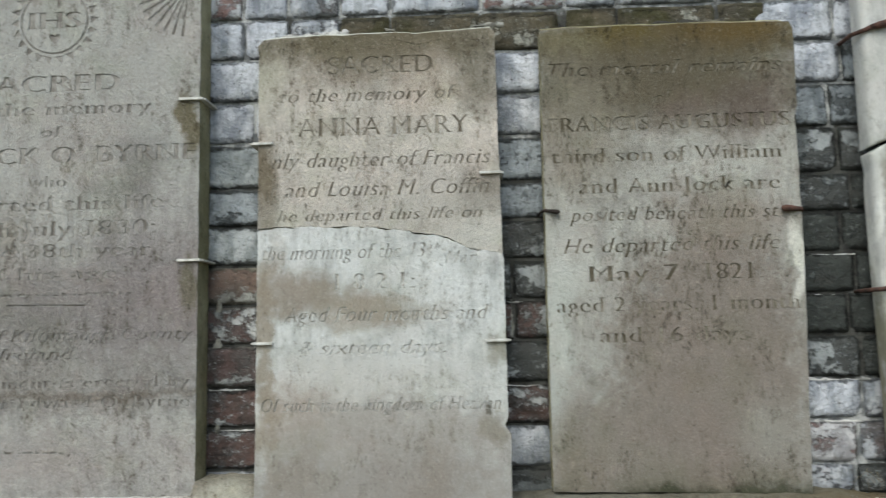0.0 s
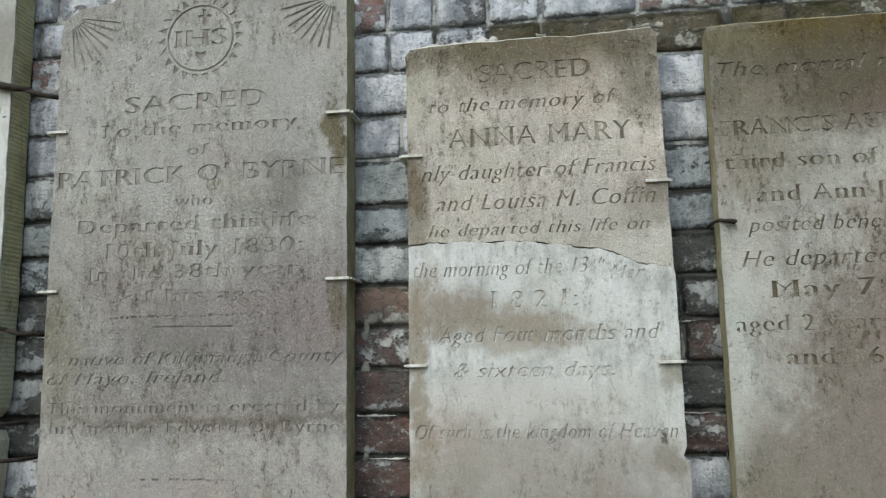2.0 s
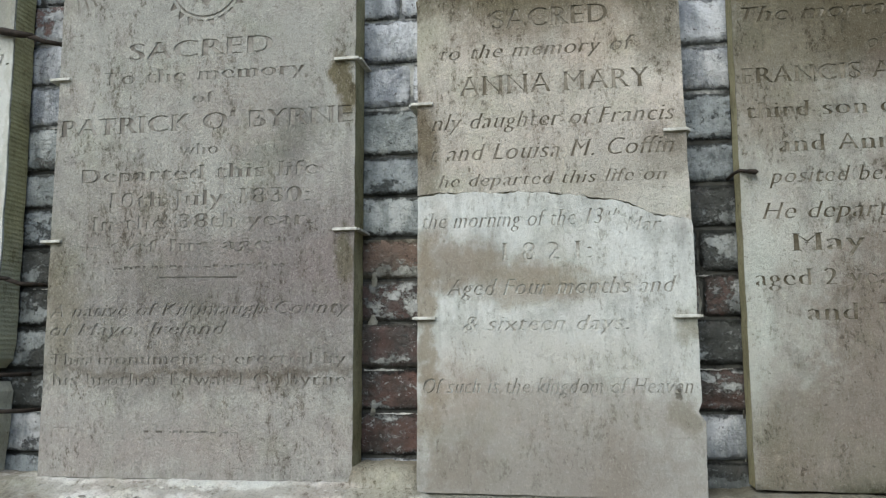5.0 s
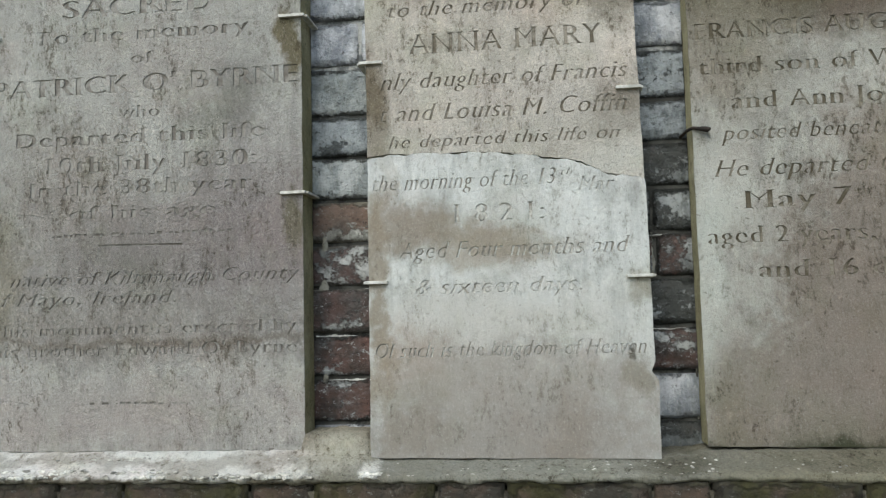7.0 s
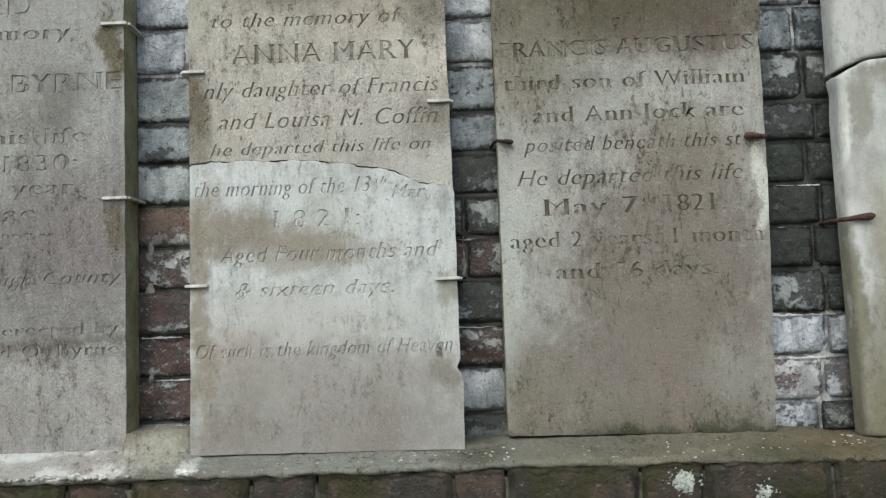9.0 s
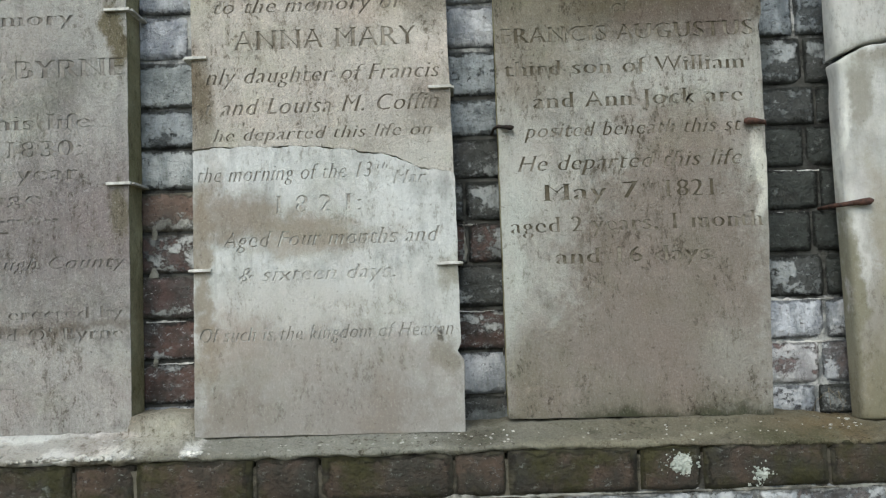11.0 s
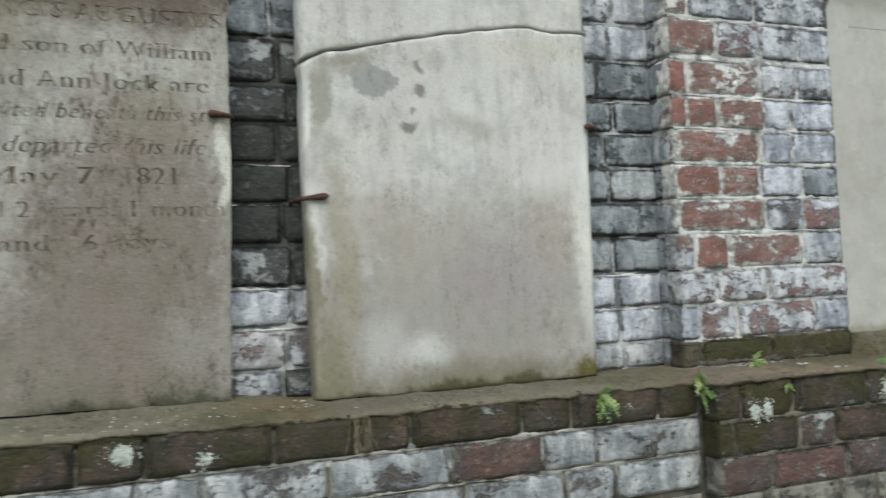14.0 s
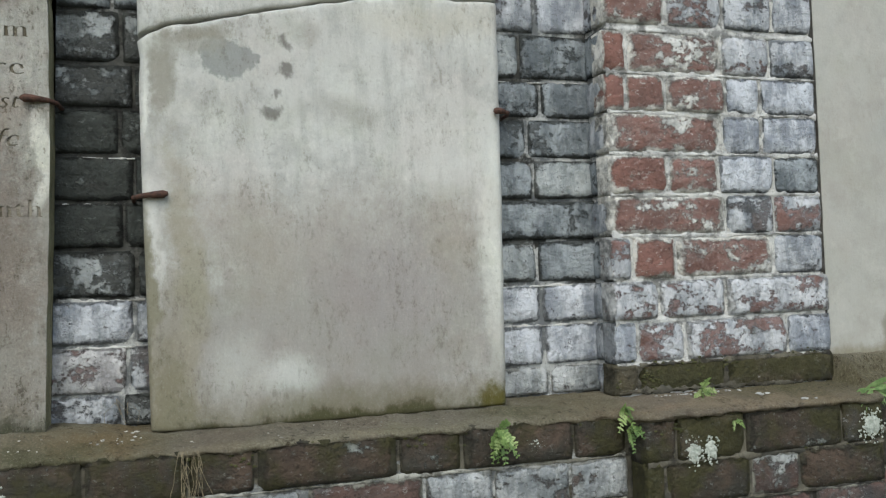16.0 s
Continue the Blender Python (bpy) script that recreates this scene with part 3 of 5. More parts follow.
def box(bm, x0, x1, y0, y1, z0, z1, bevel=0.0):
    r = bmesh.ops.create_cube(bm, size=1.0, matrix=Matrix.Translation(((x0 + x1) / 2, (y0 + y1) / 2, (z0 + z1) / 2)) @ Matrix.Diagonal((x1 - x0, y1 - y0, z1 - z0, 1)))
    if bevel:
        es = list({e for v in r["verts"] for e in v.link_edges})
        bmesh.ops.bevel(bm, geom=es, offset=bevel, segments=2, affect="EDGES", profile=0.6)


def tube(bm, points, radii, sides=8, flat=1.0):
    """A tapered bar along points, squashed by flat in its second axis."""
    rings = []
    for i, p in enumerate(points):
        a, b = Vector(points[max(0, i - 1)]), Vector(points[min(len(points) - 1, i + 1)])
        t = (b - a).normalized()
        u = t.cross(Vector((0, 0, 1))) if abs(t.z) < 0.95 else t.cross(Vector((1, 0, 0)))
        u.normalize()
        v = t.cross(u)
        rings.append([bm.verts.new(Vector(p) + radii[i] * (math.cos(k) * u + flat * math.sin(k) * v)) for k in np.linspace(0, 2 * math.pi, sides, endpoint=False)])
    for r, s in zip(rings, rings[1:]):
        for k in range(sides):
            bm.faces.new((r[k], r[(k + 1) % sides], s[(k + 1) % sides], s[k]))
    bm.faces.new(rings[0][::-1]), bm.faces.new(rings[-1])


def worn(points, step=0.012, amount=0.0012, seed=0.0, closed=True):
    """The outline through points, cut into short steps and worn by noise."""
    out = []
    for a, b in zip(points, points[1:] + points[:1] if closed else points[1:]):
        k = max(1, int(math.dist(a, b) / step))
        for i in range(k):
            x, z = a[0] + (b[0] - a[0]) * i / k, a[1] + (b[1] - a[1]) * i / k
            d = noise.noise_vector((x * 22 + seed, z * 22, seed)) * amount + noise.noise_vector((x * 90, z * 90, seed)) * amount * 0.5
            out.append((x + d.x, z + d.y))
    return out if closed else out + [points[-1]]


# ---- lettering, cut into the stones ----
def glyphs(text, x0, x1, z, cap, shear=0.0, bold=0.0):
    """The outlines of a line of text from x0 to x1 on the base line z: the plain font, given thick stems, thin bars and, when upright, serifs."""
    data = bpy.data.curves.new("line", "FONT")
    data.body, data.shear, data.space_character = text, shear, 1.12
    ob = new("line", data)
    bpy.context.view_layer.update()
    curve = ob.to_curve(bpy.context.evaluated_depsgraph_get())
    rows = []
    for s in curve.splines:
        pts, ring = list(s.bezier_points), []
        for a, b in zip(pts, pts[1:] + pts[:1]):
            chord = b.co - a.co
            bend = max(abs(chord.x * (h.y - a.co.y) - chord.y * (h.x - a.co.x)) for h in (a.handle_right, b.handle_left)) / max(chord.length, 1e-6)
            for f in ([0.0] if bend < 0.004 else [0.0, 0.25, 0.5, 0.75]):
                g = 1 - f
                q = g ** 3 * a.co + 3 * g * g * f * a.handle_right + 3 * g * f * f * b.handle_left + f ** 3 * b.co
                if not ring or math.dist(ring[-1], (q.x, q.y)) > 0.004:
                    ring.append((q.x, q.y))
        if len(ring) > 2:
            rows.append(ring)
    ob.to_curve_clear()
    bpy.data.objects.remove(ob)
    area = sum(a[0] * b[1] - b[0] * a[1] for r in rows for a, b in zip(r, r[1:] + r[:1]))
    turn = 1 if area > 0 else -1
    wide, thin = (0.025 + 0.7 * bold, -0.018) if not shear else (0.018 + bold, -0.011)
    out, reach = [], (0.060 if not shear else 0.040)
    for r in rows:
        k, ring = len(r), []
        for i in range(k):
            a, p, b = r[i - 1], r[i], r[(i + 1) % k]
            tx, ty = b[0] - a[0], b[1] - a[1]
            ln = math.hypot(tx, ty) or 1.0
            ring.append((p[0] + turn * ty / ln * wide, p[1] - turn * tx / ln * thin))
        # serifs on the flat ends of the stems
        full = []
        for i in range(k):
            p, q, o, b = ring[i], ring[(i + 1) % k], ring[i - 1], ring[(i + 2) % k]
            full.append(p)
            flat = abs(p[1] - q[1]) < 0.012 and 0.05 < abs(p[0] - q[0]) < 0.20
            up = (o[1] - p[1]) * (b[1] - q[1]) > 0 and min(abs(o[1] - p[1]), abs(b[1] - q[1])) > 0.12
            if flat and up:
                sg, hh = (1 if q[0] > p[0] else -1), (0.022 if o[1] > p[1] else -0.022)
                full.pop()
                full += [(p[0], p[1] + hh * 2.4), (p[0] - sg * reach, p[1] + hh), (p[0] - sg * reach, p[1]), (q[0] + sg * reach, q[1]), (q[0] + sg * reach, q[1] + hh)]
                ring[(i + 1) % k] = (q[0], q[1] + hh * 2.4)
                if (i + 1) % k == 0:
                    full[0] = ring[0]
        out.append(full)
    xs = [p[0] for r in out for p in r]
    lo, hi = min(xs), max(xs)
    fx, fz = (x1 - x0) / (hi - lo), cap / 0.70
    out = [[(x0 + (x - lo) * fx, z + y * fz) for x, y in r] for r in out]
    return [[(x + 0.0007 * noise.noise((x * 240, y * 240, 1.0)), y + 0.0007 * noise.noise((x * 240, y * 240, 5.0))) for x, y in r] for r in out]


def bars(x0, x1, z, height, seed):
    """Plain word-long bars for a line that can't be read."""
    rng, out, x = random.Random(seed), [], x0
    while x < x1 - 0.01:
        w, h = min(rng.uniform(0.004, 0.014), x1 - x), height * rng.uniform(0.5, 1.1)
        out.append([(x, z), (x + w, z), (x + w, z + h), (x, z + h)])
        x += w + rng.choice((0.003, 0.004, 0.012))
    return out


def plate(name, outline, cuts, polys, y_back, thick, material, parent, label=""):
    """A stone face with the lettering cut right through its thin front layer. cuts: outlines of letters; polys: other figures."""
    data = bpy.data.curves.new(name, "CURVE")
    data.dimensions, data.fill_mode, data.resolution_u = "2D", "BOTH", 3
    data.extrude, data.bevel_depth, data.bevel_resolution = thick / 2 - 0.0005, 0.0005, 1
    for pts in [outline] + cuts + polys:
        s = data.splines.new("POLY")
        s.points.add(len(pts) - 1)
        for p, q in zip(s.points, pts):
            p.co = (q[0], q[1], 0, 1)
        s.use_cyclic_u = True
    ob = new(name, data)
    bpy.context.view_layer.update()
    me = bpy.data.meshes.new_from_object(ob.evaluated_get(bpy.context.evaluated_depsgraph_get()))
    bpy.data.objects.remove(ob)
    me.transform(Matrix.Translation((0, y_back - thick / 2, 0)) @ Matrix.Rotation(radians(90), 4, "X"))
    me.materials.clear()
    me.materials.append(material)
    out = new(name, me)
    out.parent = parent
    return tagged(out, label)


def slab_body(name, outline, y0, y1, material, parent, label="", bevel=0.003, inset=0.0006, side=None, rim=None):
    """The stone's thickness, from its front y0 to its back y1."""
    bm = bmesh.new()
    cx, cz = sum(p[0] for p in outline) / len(outline), sum(p[1] for p in outline) / len(outline)
    rings = []
    for y, k in ((y0, inset + bevel), (y0 + bevel, inset), (y1, inset)):
        ring = []
        for x, z in outline:
            d = Vector((cx - x, cz - z))
            d = Vector((math.copysign(min(k, abs(d.x)), d.x), math.copysign(min(k, abs(d.y)), d.y)))
            ring.append(bm.verts.new((x + d.x, y, z + d.y)))
        rings.append(ring)
    for r, s in zip(rings, rings[1:]):
        for i in range(len(r)):
            j = (i + 1) % len(r)
            bm.faces.new((r[i], r[j], s[j], s[i]))
    bm.faces.new(rings[0][::-1]), bm.faces.new(rings[-1])
    bmesh.ops.triangulate(bm, faces=[f for f in bm.faces if len(f.verts) > 4])
    bmesh.ops.recalc_face_normals(bm, faces=bm.faces)
    if side:
        for f in bm.faces:
            f.material_index = int(abs(f.normal.y) < 0.5) if not rim or abs(f.normal.y) > 0.95 or f.normal.z < 0.2 or f.normal.y > -0.2 else 2
    ob = link(name, bm, material, parent, label)
    if side:
        ob.data.materials.append(side)
    if rim:
        ob.data.materials.append(rim)
    return ob


def rounded_slab(name, left, right, foot, head, y0, y1, r, material, parent, label=""):
    """A stone with rounded upright edges. left, right: (z, x) down the sides; foot, head: (x, z) along the lower and upper edge."""
    us = sorted({round(u, 4) for u in [*np.linspace(0, 1, 60), *(0.5 - 0.5 * math.cos(math.pi * k / 44) for k in range(45)), *(1 - 0.03 * k / 8 for k in range(8)), *(0.03 * k / 8 for k in range(8))]})
    bm = bmesh.new()
    rows = 40
    cols = []
    for u in us:
        line = []
        for j in range(rows + 1):
            f = j / rows
            f = 0.5 - 0.5 * math.cos(math.pi * f)
            x, z = 0.0, 1.5
            for _ in range(3):
                xl, xr = np.interp(z, *zip(*left)), np.interp(z, *zip(*right))
                x = xl + (xr - xl) * u
                zf, zh = np.interp(x, *zip(*foot)), np.interp(x, *zip(*head))
                z = zf + (zh - zf) * f
            wob = 0.0012 * noise.noise((u * 0.5, z * 30, 2.0)) + 0.0008 * noise.noise((u, z * 110, 4.0))
            d = min(x - xl, xr - x) + wob
            sag = r * (1 - math.sqrt(max(0.0, 1 - max(0.0, 1 - d / r) ** 2)))
            e = min(zh - z, z - zf)
            sag += 0.0035 * max(0.0, 1 - e / 0.0045) ** 2 + 0.0010 * noise.noise((x * 9, z * 9, 1.0))
            line.append((float(x), float(y0 + min(sag, r)), float(z)))
        cols.append([bm.verts.new(q) for q in line])
    for a, b in zip(cols, cols[1:]):
        for j in range(rows):
            bm.faces.new((a[j], b[j], b[j + 1], a[j + 1]))
    edge = [cols[i][0] for i in range(len(cols))] + cols[-1][1:] + [cols[i][rows] for i in range(len(cols) - 2, -1, -1)] + cols[0][rows - 1:0:-1]
    back = [bm.verts.new((q.co.x, y1, q.co.z)) for q in edge]
    for i in range(len(edge)):
        j = (i + 1) % len(edge)
        bm.faces.new((edge[i], back[i], back[j], edge[j]))
    bmesh.ops.recalc_face_normals(bm, faces=bm.faces)
    for f in bm.faces:
        f.smooth = True
    return link(name, bm, material, parent, label)


def circle(x, z, r, k=40):
    return [(x + r * math.cos(a), z + r * math.sin(a)) for a in np.linspace(0, 2 * math.pi, k, endpoint=False)]


def thing(name, label, category, group=""):
    return tagged(new(name), label, category, group)


# ---- ground, wall and ledge ----
bm = bmesh.new()
rim = [bm.verts.new((3000 * math.cos(a), 3000 * math.sin(a), 0)) for a in np.linspace(0, 2 * math.pi, 32, endpoint=False)]
bm.faces.new(rim)
tagged(link("ground", bm, EARTH), "bare earth and thin grass at the foot of the wall", "ground", kind="structure")

FACE, PIER_FACE, LOW_FACE, PLINTH_FACE = 1.575, 1.492, 1.440, 1.388
bm = bmesh.new()
box(bm, -4.0, 5.0, FACE + 0.0075, FACE + 0.36, 0.0, 2.62)
wall = tagged(link("wall_north", bm, MORTAR_WALL), "old brick wall with peeling limewash and sooty joints", "brick wall", kind="structure")
bm = bmesh.new()
box(bm, 1.512, 1.958, PIER_FACE + 0.0065, FACE + 0.02, 1.19, 2.62)
pier = tagged(link("wall_pier", bm, MORTAR_PIER), "brick pier standing proud of the wall, half limewashed", "brick pier", kind="structure")
bm = bmesh.new()
box(bm, -4.0, 5.0, LOW_FACE + 0.0065, FACE + 0.013, 0.0, 1.172)
low = tagged(link("wall_lower", bm, MORTAR_LOW), "damp dark brick foot of the wall below the ledge", "brick wall", kind="structure")
bm = bmesh.new()
box(bm, 1.500, 1.986, PLINTH_FACE + 0.0055, LOW_FACE + 0.02, 0.0, 1.165)
plinth = tagged(link("wall_plinth", bm, MORTAR_LOW), "damp mossy brick plinth under the pier", "brick pier", kind="structure")
bm = bmesh.new()
box(bm, -4.0, 5.0, FACE - 0.004, FACE + 0.38, 2.62, 2.70, 0.012)
tagged(link("trim_coping", bm, MORTAR_WALL), "plain coping along the top of the wall", "coping", kind="structure")


def ledge_front(x):
    """The ledge's front edge: how far out and how high."""
    k = max(0.0, min(1.0, (x - 1.455) / 0.05)) * max(0.0, min(1.0, (2.030 - x) / 0.05))
    k = k * k * (3 - 2 * k)
    crown = max(0.0, 1 - ((x - 1.70) / 0.26) ** 2)
    s = max(0.0, min(1.0, (x - 0.2) / 0.6))
    return LOW_FACE - 0.003 - k * 0.056, 1.196 - 0.010 * s + 0.002 * k * crown


def ledge_back(x):
    b = 1.228 if x < -0.40 else 1.218 if x < 0.1 else 1.222 - 0.017 * max(0.0, min(1.0, (x - 0.57) / 0.14))
    if -0.53 < x < -0.415:
        b = 1.255
    if x > 1.97:
        b = 1.252
    return b


bm = bmesh.new()
cols = []
for i in range(int((2.75 + 1.95) / 0.008)):
    x = -1.95 + i * 0.008
    fy, fz = ledge_front(x)
    bz = ledge_back(x)
    n1 = noise.noise((x * 9, 0.3, 1.7))
    n2 = noise.noise((x * 42, 2.3, 0.7))
    fy += 0.004 * n1 + 0.004 * n2 + 0.0025 * noise.noise((x * 110, 1.3, 4.7))
    drop = 0.003 + 0.006 * max(0, noise.noise((x * 14, 5.1, 0.2))) + 0.003 * n2 + 0.002 * noise.noise((x * 90, 7.1, 2.2))
    ring = []
    mid = (0.35 if bz > 1.24 else 0.55)
    for k, (y, z) in enumerate(((FACE + 0.02, bz), (min(1.500, fy + 0.075), bz - 0.002), (fy + 0.052, fz + (bz - fz) * (mid + 0.1)), (fy + 0.032, fz + (bz - fz) * 0.35), (fy + 0.012, fz + 0.003), (fy + 0.002, fz - 0.001), (fy, fz - 0.004 - drop * 0.5), (fy + 0.004, fz - 0.006 - drop), (fy + 0.03, fz - 0.020))):
        r = 0.0032 * noise.noise((x * 26, k * 1.7, 3.0)) + 0.0028 * noise.noise((x * 80, k * 2.9, 8.0))
        ring.append(bm.verts.new((x, y + r * (k > 1), z + r)))
    cols.append(ring)
for a, b in zip(cols, cols[1:]):
    for k in range(len(a) - 1):
        bm.faces.new((a[k], a[k + 1], b[k + 1], b[k]))
bmesh.ops.recalc_face_normals(bm, faces=bm.faces)
ledge = tagged(link("trim_ledge", bm, LEDGE, smooth=True), "cracked sloping mortar ledge with moss and white grit", "ledge", kind="structure")


# ---- gravestones fixed to the wall ----
def inscription(lines, shear=0.0):
    out = []
    for row in lines:
        text, x0, x1, z, cap = row[:5]
        out += glyphs(text, x0, x1, z, cap, row[5] if len(row) > 5 else shear, row[6] if len(row) > 6 else 0.0)
    return out


SKIN = 0.0022
S_FRONT = 1.508

# tall pale stone, broken low down
stone_a = thing("gravestone", "tall pale marble gravestone with broken lower corner against the wall", "gravestone", "gravestones on the wall")
top_a = worn([(-1.72, 1.455), (-1.38, 1.452), (-1.285, 1.440), (-1.245, 1.418), (-1.222, 1.417), (-1.208, 1.432), (-1.202, 1.470), (-1.203, 2.40), (-1.72, 2.40)], 0.012, 0.0025, seed=1.0)
cuts = inscription([("outh.", -1.327, -1.208, 1.989, 0.036, 0.3), ("ire.", -1.321, -1.243, 1.927, 0.023, 0.3), ("19.", -1.31, -1.254, 1.812, 0.036), ("May", -1.305, -1.216, 1.762, 0.028, 0.3),
                    ("child", -1.290, -1.209, 1.690, 0.026, 0.3), ("of", -1.312, -1.272, 2.088, 0.028, 0.3), ("for", -1.286, -1.243, 1.565, 0.020, 0.3), ("m.", -1.277, -1.235, 1.472, 0.017)])
polys = [[(-1.60, 2.047), (-1.235, 2.040), (-1.235, 2.043), (-1.60, 2.050)]] + bars(-1.42, -1.240, 2.053, 0.016, 6)
up = slab_body("upper_fragment", top_a, S_FRONT + SKIN, FACE - 0.006, STONE_CUT_PALE, stone_a, bevel=0.004, side=STONE_SIDE_SAWN)
plate("inscribed_face", top_a, cuts, polys, S_FRONT + SKIN, SKIN, STONE_A, up, "pale face with worn cut lettering")
low_a = worn([(-1.72, 1.222), (-1.213, 1.222), (-1.207, 1.30), (-1.204, 1.375), (-1.212, 1.392), (-1.235, 1.394), (-1.272, 1.428), (-1.38, 1.446), (-1.72, 1.449)], 0.012, 0.0025, seed=2.0)
lo = slab_body("lower_fragment", low_a, S_FRONT + SKIN, FACE - 0.006, STONE_SIDE_PALE, stone_a, bevel=0.006, side=STONE_SIDE_PALE)
plate("face", low_a, [], [], S_FRONT + SKIN, SKIN, STONE_A, lo)

# wide grey stone with a rayed medallion
stone_b = thing("gravestone", "wide grey limestone gravestone with rayed medallion and worn lettering", "gravestone", "gravestones on the wall")
out_b = worn([(-1.103, 1.228), (-0.529, 1.226), (-0.527, 2.20), (-0.56, 2.222), (-0.64, 2.226), (-0.72, 2.262), (-0.81, 2.275), (-0.90, 2.262), (-0.975, 2.222), (-0.995, 2.208), (-1.058, 2.200), (-1.094, 2.180), (-1.099, 2.145)], seed=3.0)
cuts = inscription([("SACRED", -0.962, -0.681, 1.981, 0.034, 0.0, 0.02), ("To the memory", -1.012, -0.62, 1.936, 0.026), ("of", -0.834, -0.791, 1.893, 0.022),
                    ("PATRICK O' BYRNE", -1.094, -0.533, 1.842, 0.033, 0.0, 0.02), ("who", -0.855, -0.78, 1.797, 0.022), ("Departed this life", -1.046, -0.593, 1.752, 0.027),
                    ("10th July 1830:", -0.99, -0.608, 1.704, 0.029), ("In the 38th year.", -1.021, -0.602, 1.663, 0.027), ("of his age", -0.945, -0.68, 1.622, 0.023),
                    ("A native of Kiltimaugh County", -1.096, -0.534, 1.508, 0.023, 0.3), ("of Mayo, Ireland.", -1.094, -0.749, 1.474, 0.023, 0.3),
                    ("This monument is erected by", -1.09, -0.54, 1.422, 0.021), ("his brother Edward O' Byrne", -1.085, -0.54, 1.386, 0.022), ("IHS", -0.867, -0.760, 2.106, 0.034, 0.0, 0.02)])
polys = bars(-0.977, -0.645, 1.591, 0.006, 4) + bars(-0.905, -0.73, 1.304, 0.005, 5) + [[(-0.89, 1.573), (-0.738, 1.571), (-0.738, 1.575), (-0.89, 1.577)]]
mx, mz = -0.813, 2.121
# the cross over the letters and the heart under them
polys += [[(-0.8095, 2.146), (-0.8025, 2.146), (-0.8025, 2.162), (-0.792, 2.162), (-0.792, 2.168), (-0.8025, 2.168), (-0.8025, 2.179), (-0.8095, 2.179), (-0.8095, 2.168), (-0.820, 2.168), (-0.820, 2.162), (-0.8095, 2.162)],
          [(-0.812, 2.074), (-0.800, 2.090), (-0.803, 2.096), (-0.812, 2.092), (-0.821, 2.096), (-0.824, 2.090)]]
# hair cracks from the edge
for pts in ([(-1.078, 1.6435), (-1.045, 1.637), (-1.012, 1.633), (-0.985, 1.626)], [(-1.078, 1.313), (-1.050, 1.313), (-1.012, 1.306)]):
    hair = worn(pts, 0.008, 0.0015, 33.0, closed=False)
    polys.append(hair + [(x, z - 0.0016) for x, z in hair[::-1]])
polys += [circle(mx, mz, 0.067), circle(mx, mz, 0.0625)]
for a in np.linspace(0, 2 * math.pi, 22, endpoint=False):
    polys.append([(mx + 0.071 * math.cos(a - 0.11), mz + 0.071 * math.sin(a - 0.11)), (mx + 0.071 * math.cos(a + 0.11), mz + 0.071 * math.sin(a + 0.11)), (mx + 0.088 * math.cos(a + 0.05), mz + 0.088 * math.sin(a + 0.05))])
for ox, side in ((-1.08, 1), (-0.55, -1)):
    for a in np.linspace(-1.45, -0.2, 8):
        c, s = side * math.cos(a), math.sin(a)
        polys.append([(ox + 0.022 * c - 0.0012 * s, 2.185 + 0.022 * s + 0.0012 * c), (ox + 0.105 * c - 0.0034 * s, 2.185 + 0.105 * s + 0.0034 * c), (ox + 0.105 * c + 0.0034 * s, 2.185 + 0.105 * s - 0.0034 * c), (ox + 0.022 * c + 0.0012 * s, 2.185 + 0.022 * s - 0.0012 * c)])
body = slab_body("body", out_b, S_FRONT + SKIN, FACE - 0.004, STONE_CUT, stone_b, bevel=0.0015, side=STONE_SIDE)
plate("inscribed_face", out_b, cuts, polys, S_FRONT + SKIN, SKIN, STONE_B, stone_b, "grey face with cut lettering")

# narrow stone cracked across, its lower half washed pale
stone_c = thing("gravestone", "narrow marble gravestone cracked across, lower half washed pale", "gravestone", "gravestones on the wall")
crack = worn([(-0.416, 1.707), (-0.36, 1.710), (-0.30, 1.709), (-0.20, 1.705), (-0.142, 1.697), (-0.065, 1.683), (-0.027, 1.664), (0.034, 1.650)], 0.006, 0.0036, 4.0, closed=False)
side_l = [(-0.421, 2.062), (-0.412, 2.079), (-0.377, 2.083)]
top_edge = worn([(-0.377, 2.083), (-0.158, 2.085), (-0.120, 2.082), (0.022, 2.088), (0.031, 2.074)], 0.01, 0.0018, 5.0, closed=False)
up_c = worn(side_l[:2], seed=6.0, closed=False) + top_edge + worn([(0.030, 2.05), (0.034, 1.656)], seed=7.0, closed=False)[:-1] + [(x, z + 0.0003) for x, z in crack[::-1]] + worn([(-0.4165, 1.72), (-0.419, 2.04)], seed=8.0, closed=False)
low_c = worn([(-0.415, 1.216), (0.038, 1.212), (0.040, 1.33), (0.030, 1.345), (0.036, 1.36), (0.036, 1.64)], seed=9.0, closed=False) + [(x, z - 0.0007) for x, z in crack[::-1]] + worn([(-0.416, 1.69), (-0.415, 1.23)], seed=10.0, closed=False)
lean_c = Matrix.Translation((0, 1.489, 1.214)) @ Matrix.Rotation(radians(-2.6), 4, "X") @ Matrix.Translation((0, -1.489, -1.214))
stone_c.matrix_world = lean_c
cuts = inscription([("SACRED", -0.287, -0.087, 2.001, 0.036), ("to the memory of", -0.378, -0.043, 1.948, 0.027, 0.3), ("ANNA MARY", -0.344, -0.022, 1.881, 0.036, 0.0, -0.008),
                    ("nly daughter of Francis", -0.394, 0.017, 1.821, 0.029, 0.3), ("t and Louisa M. Coffin", -0.394, 0.014, 1.765, 0.030, 0.3), ("he departed this life on", -0.382, 0.000, 1.719, 0.023, 0.3)])
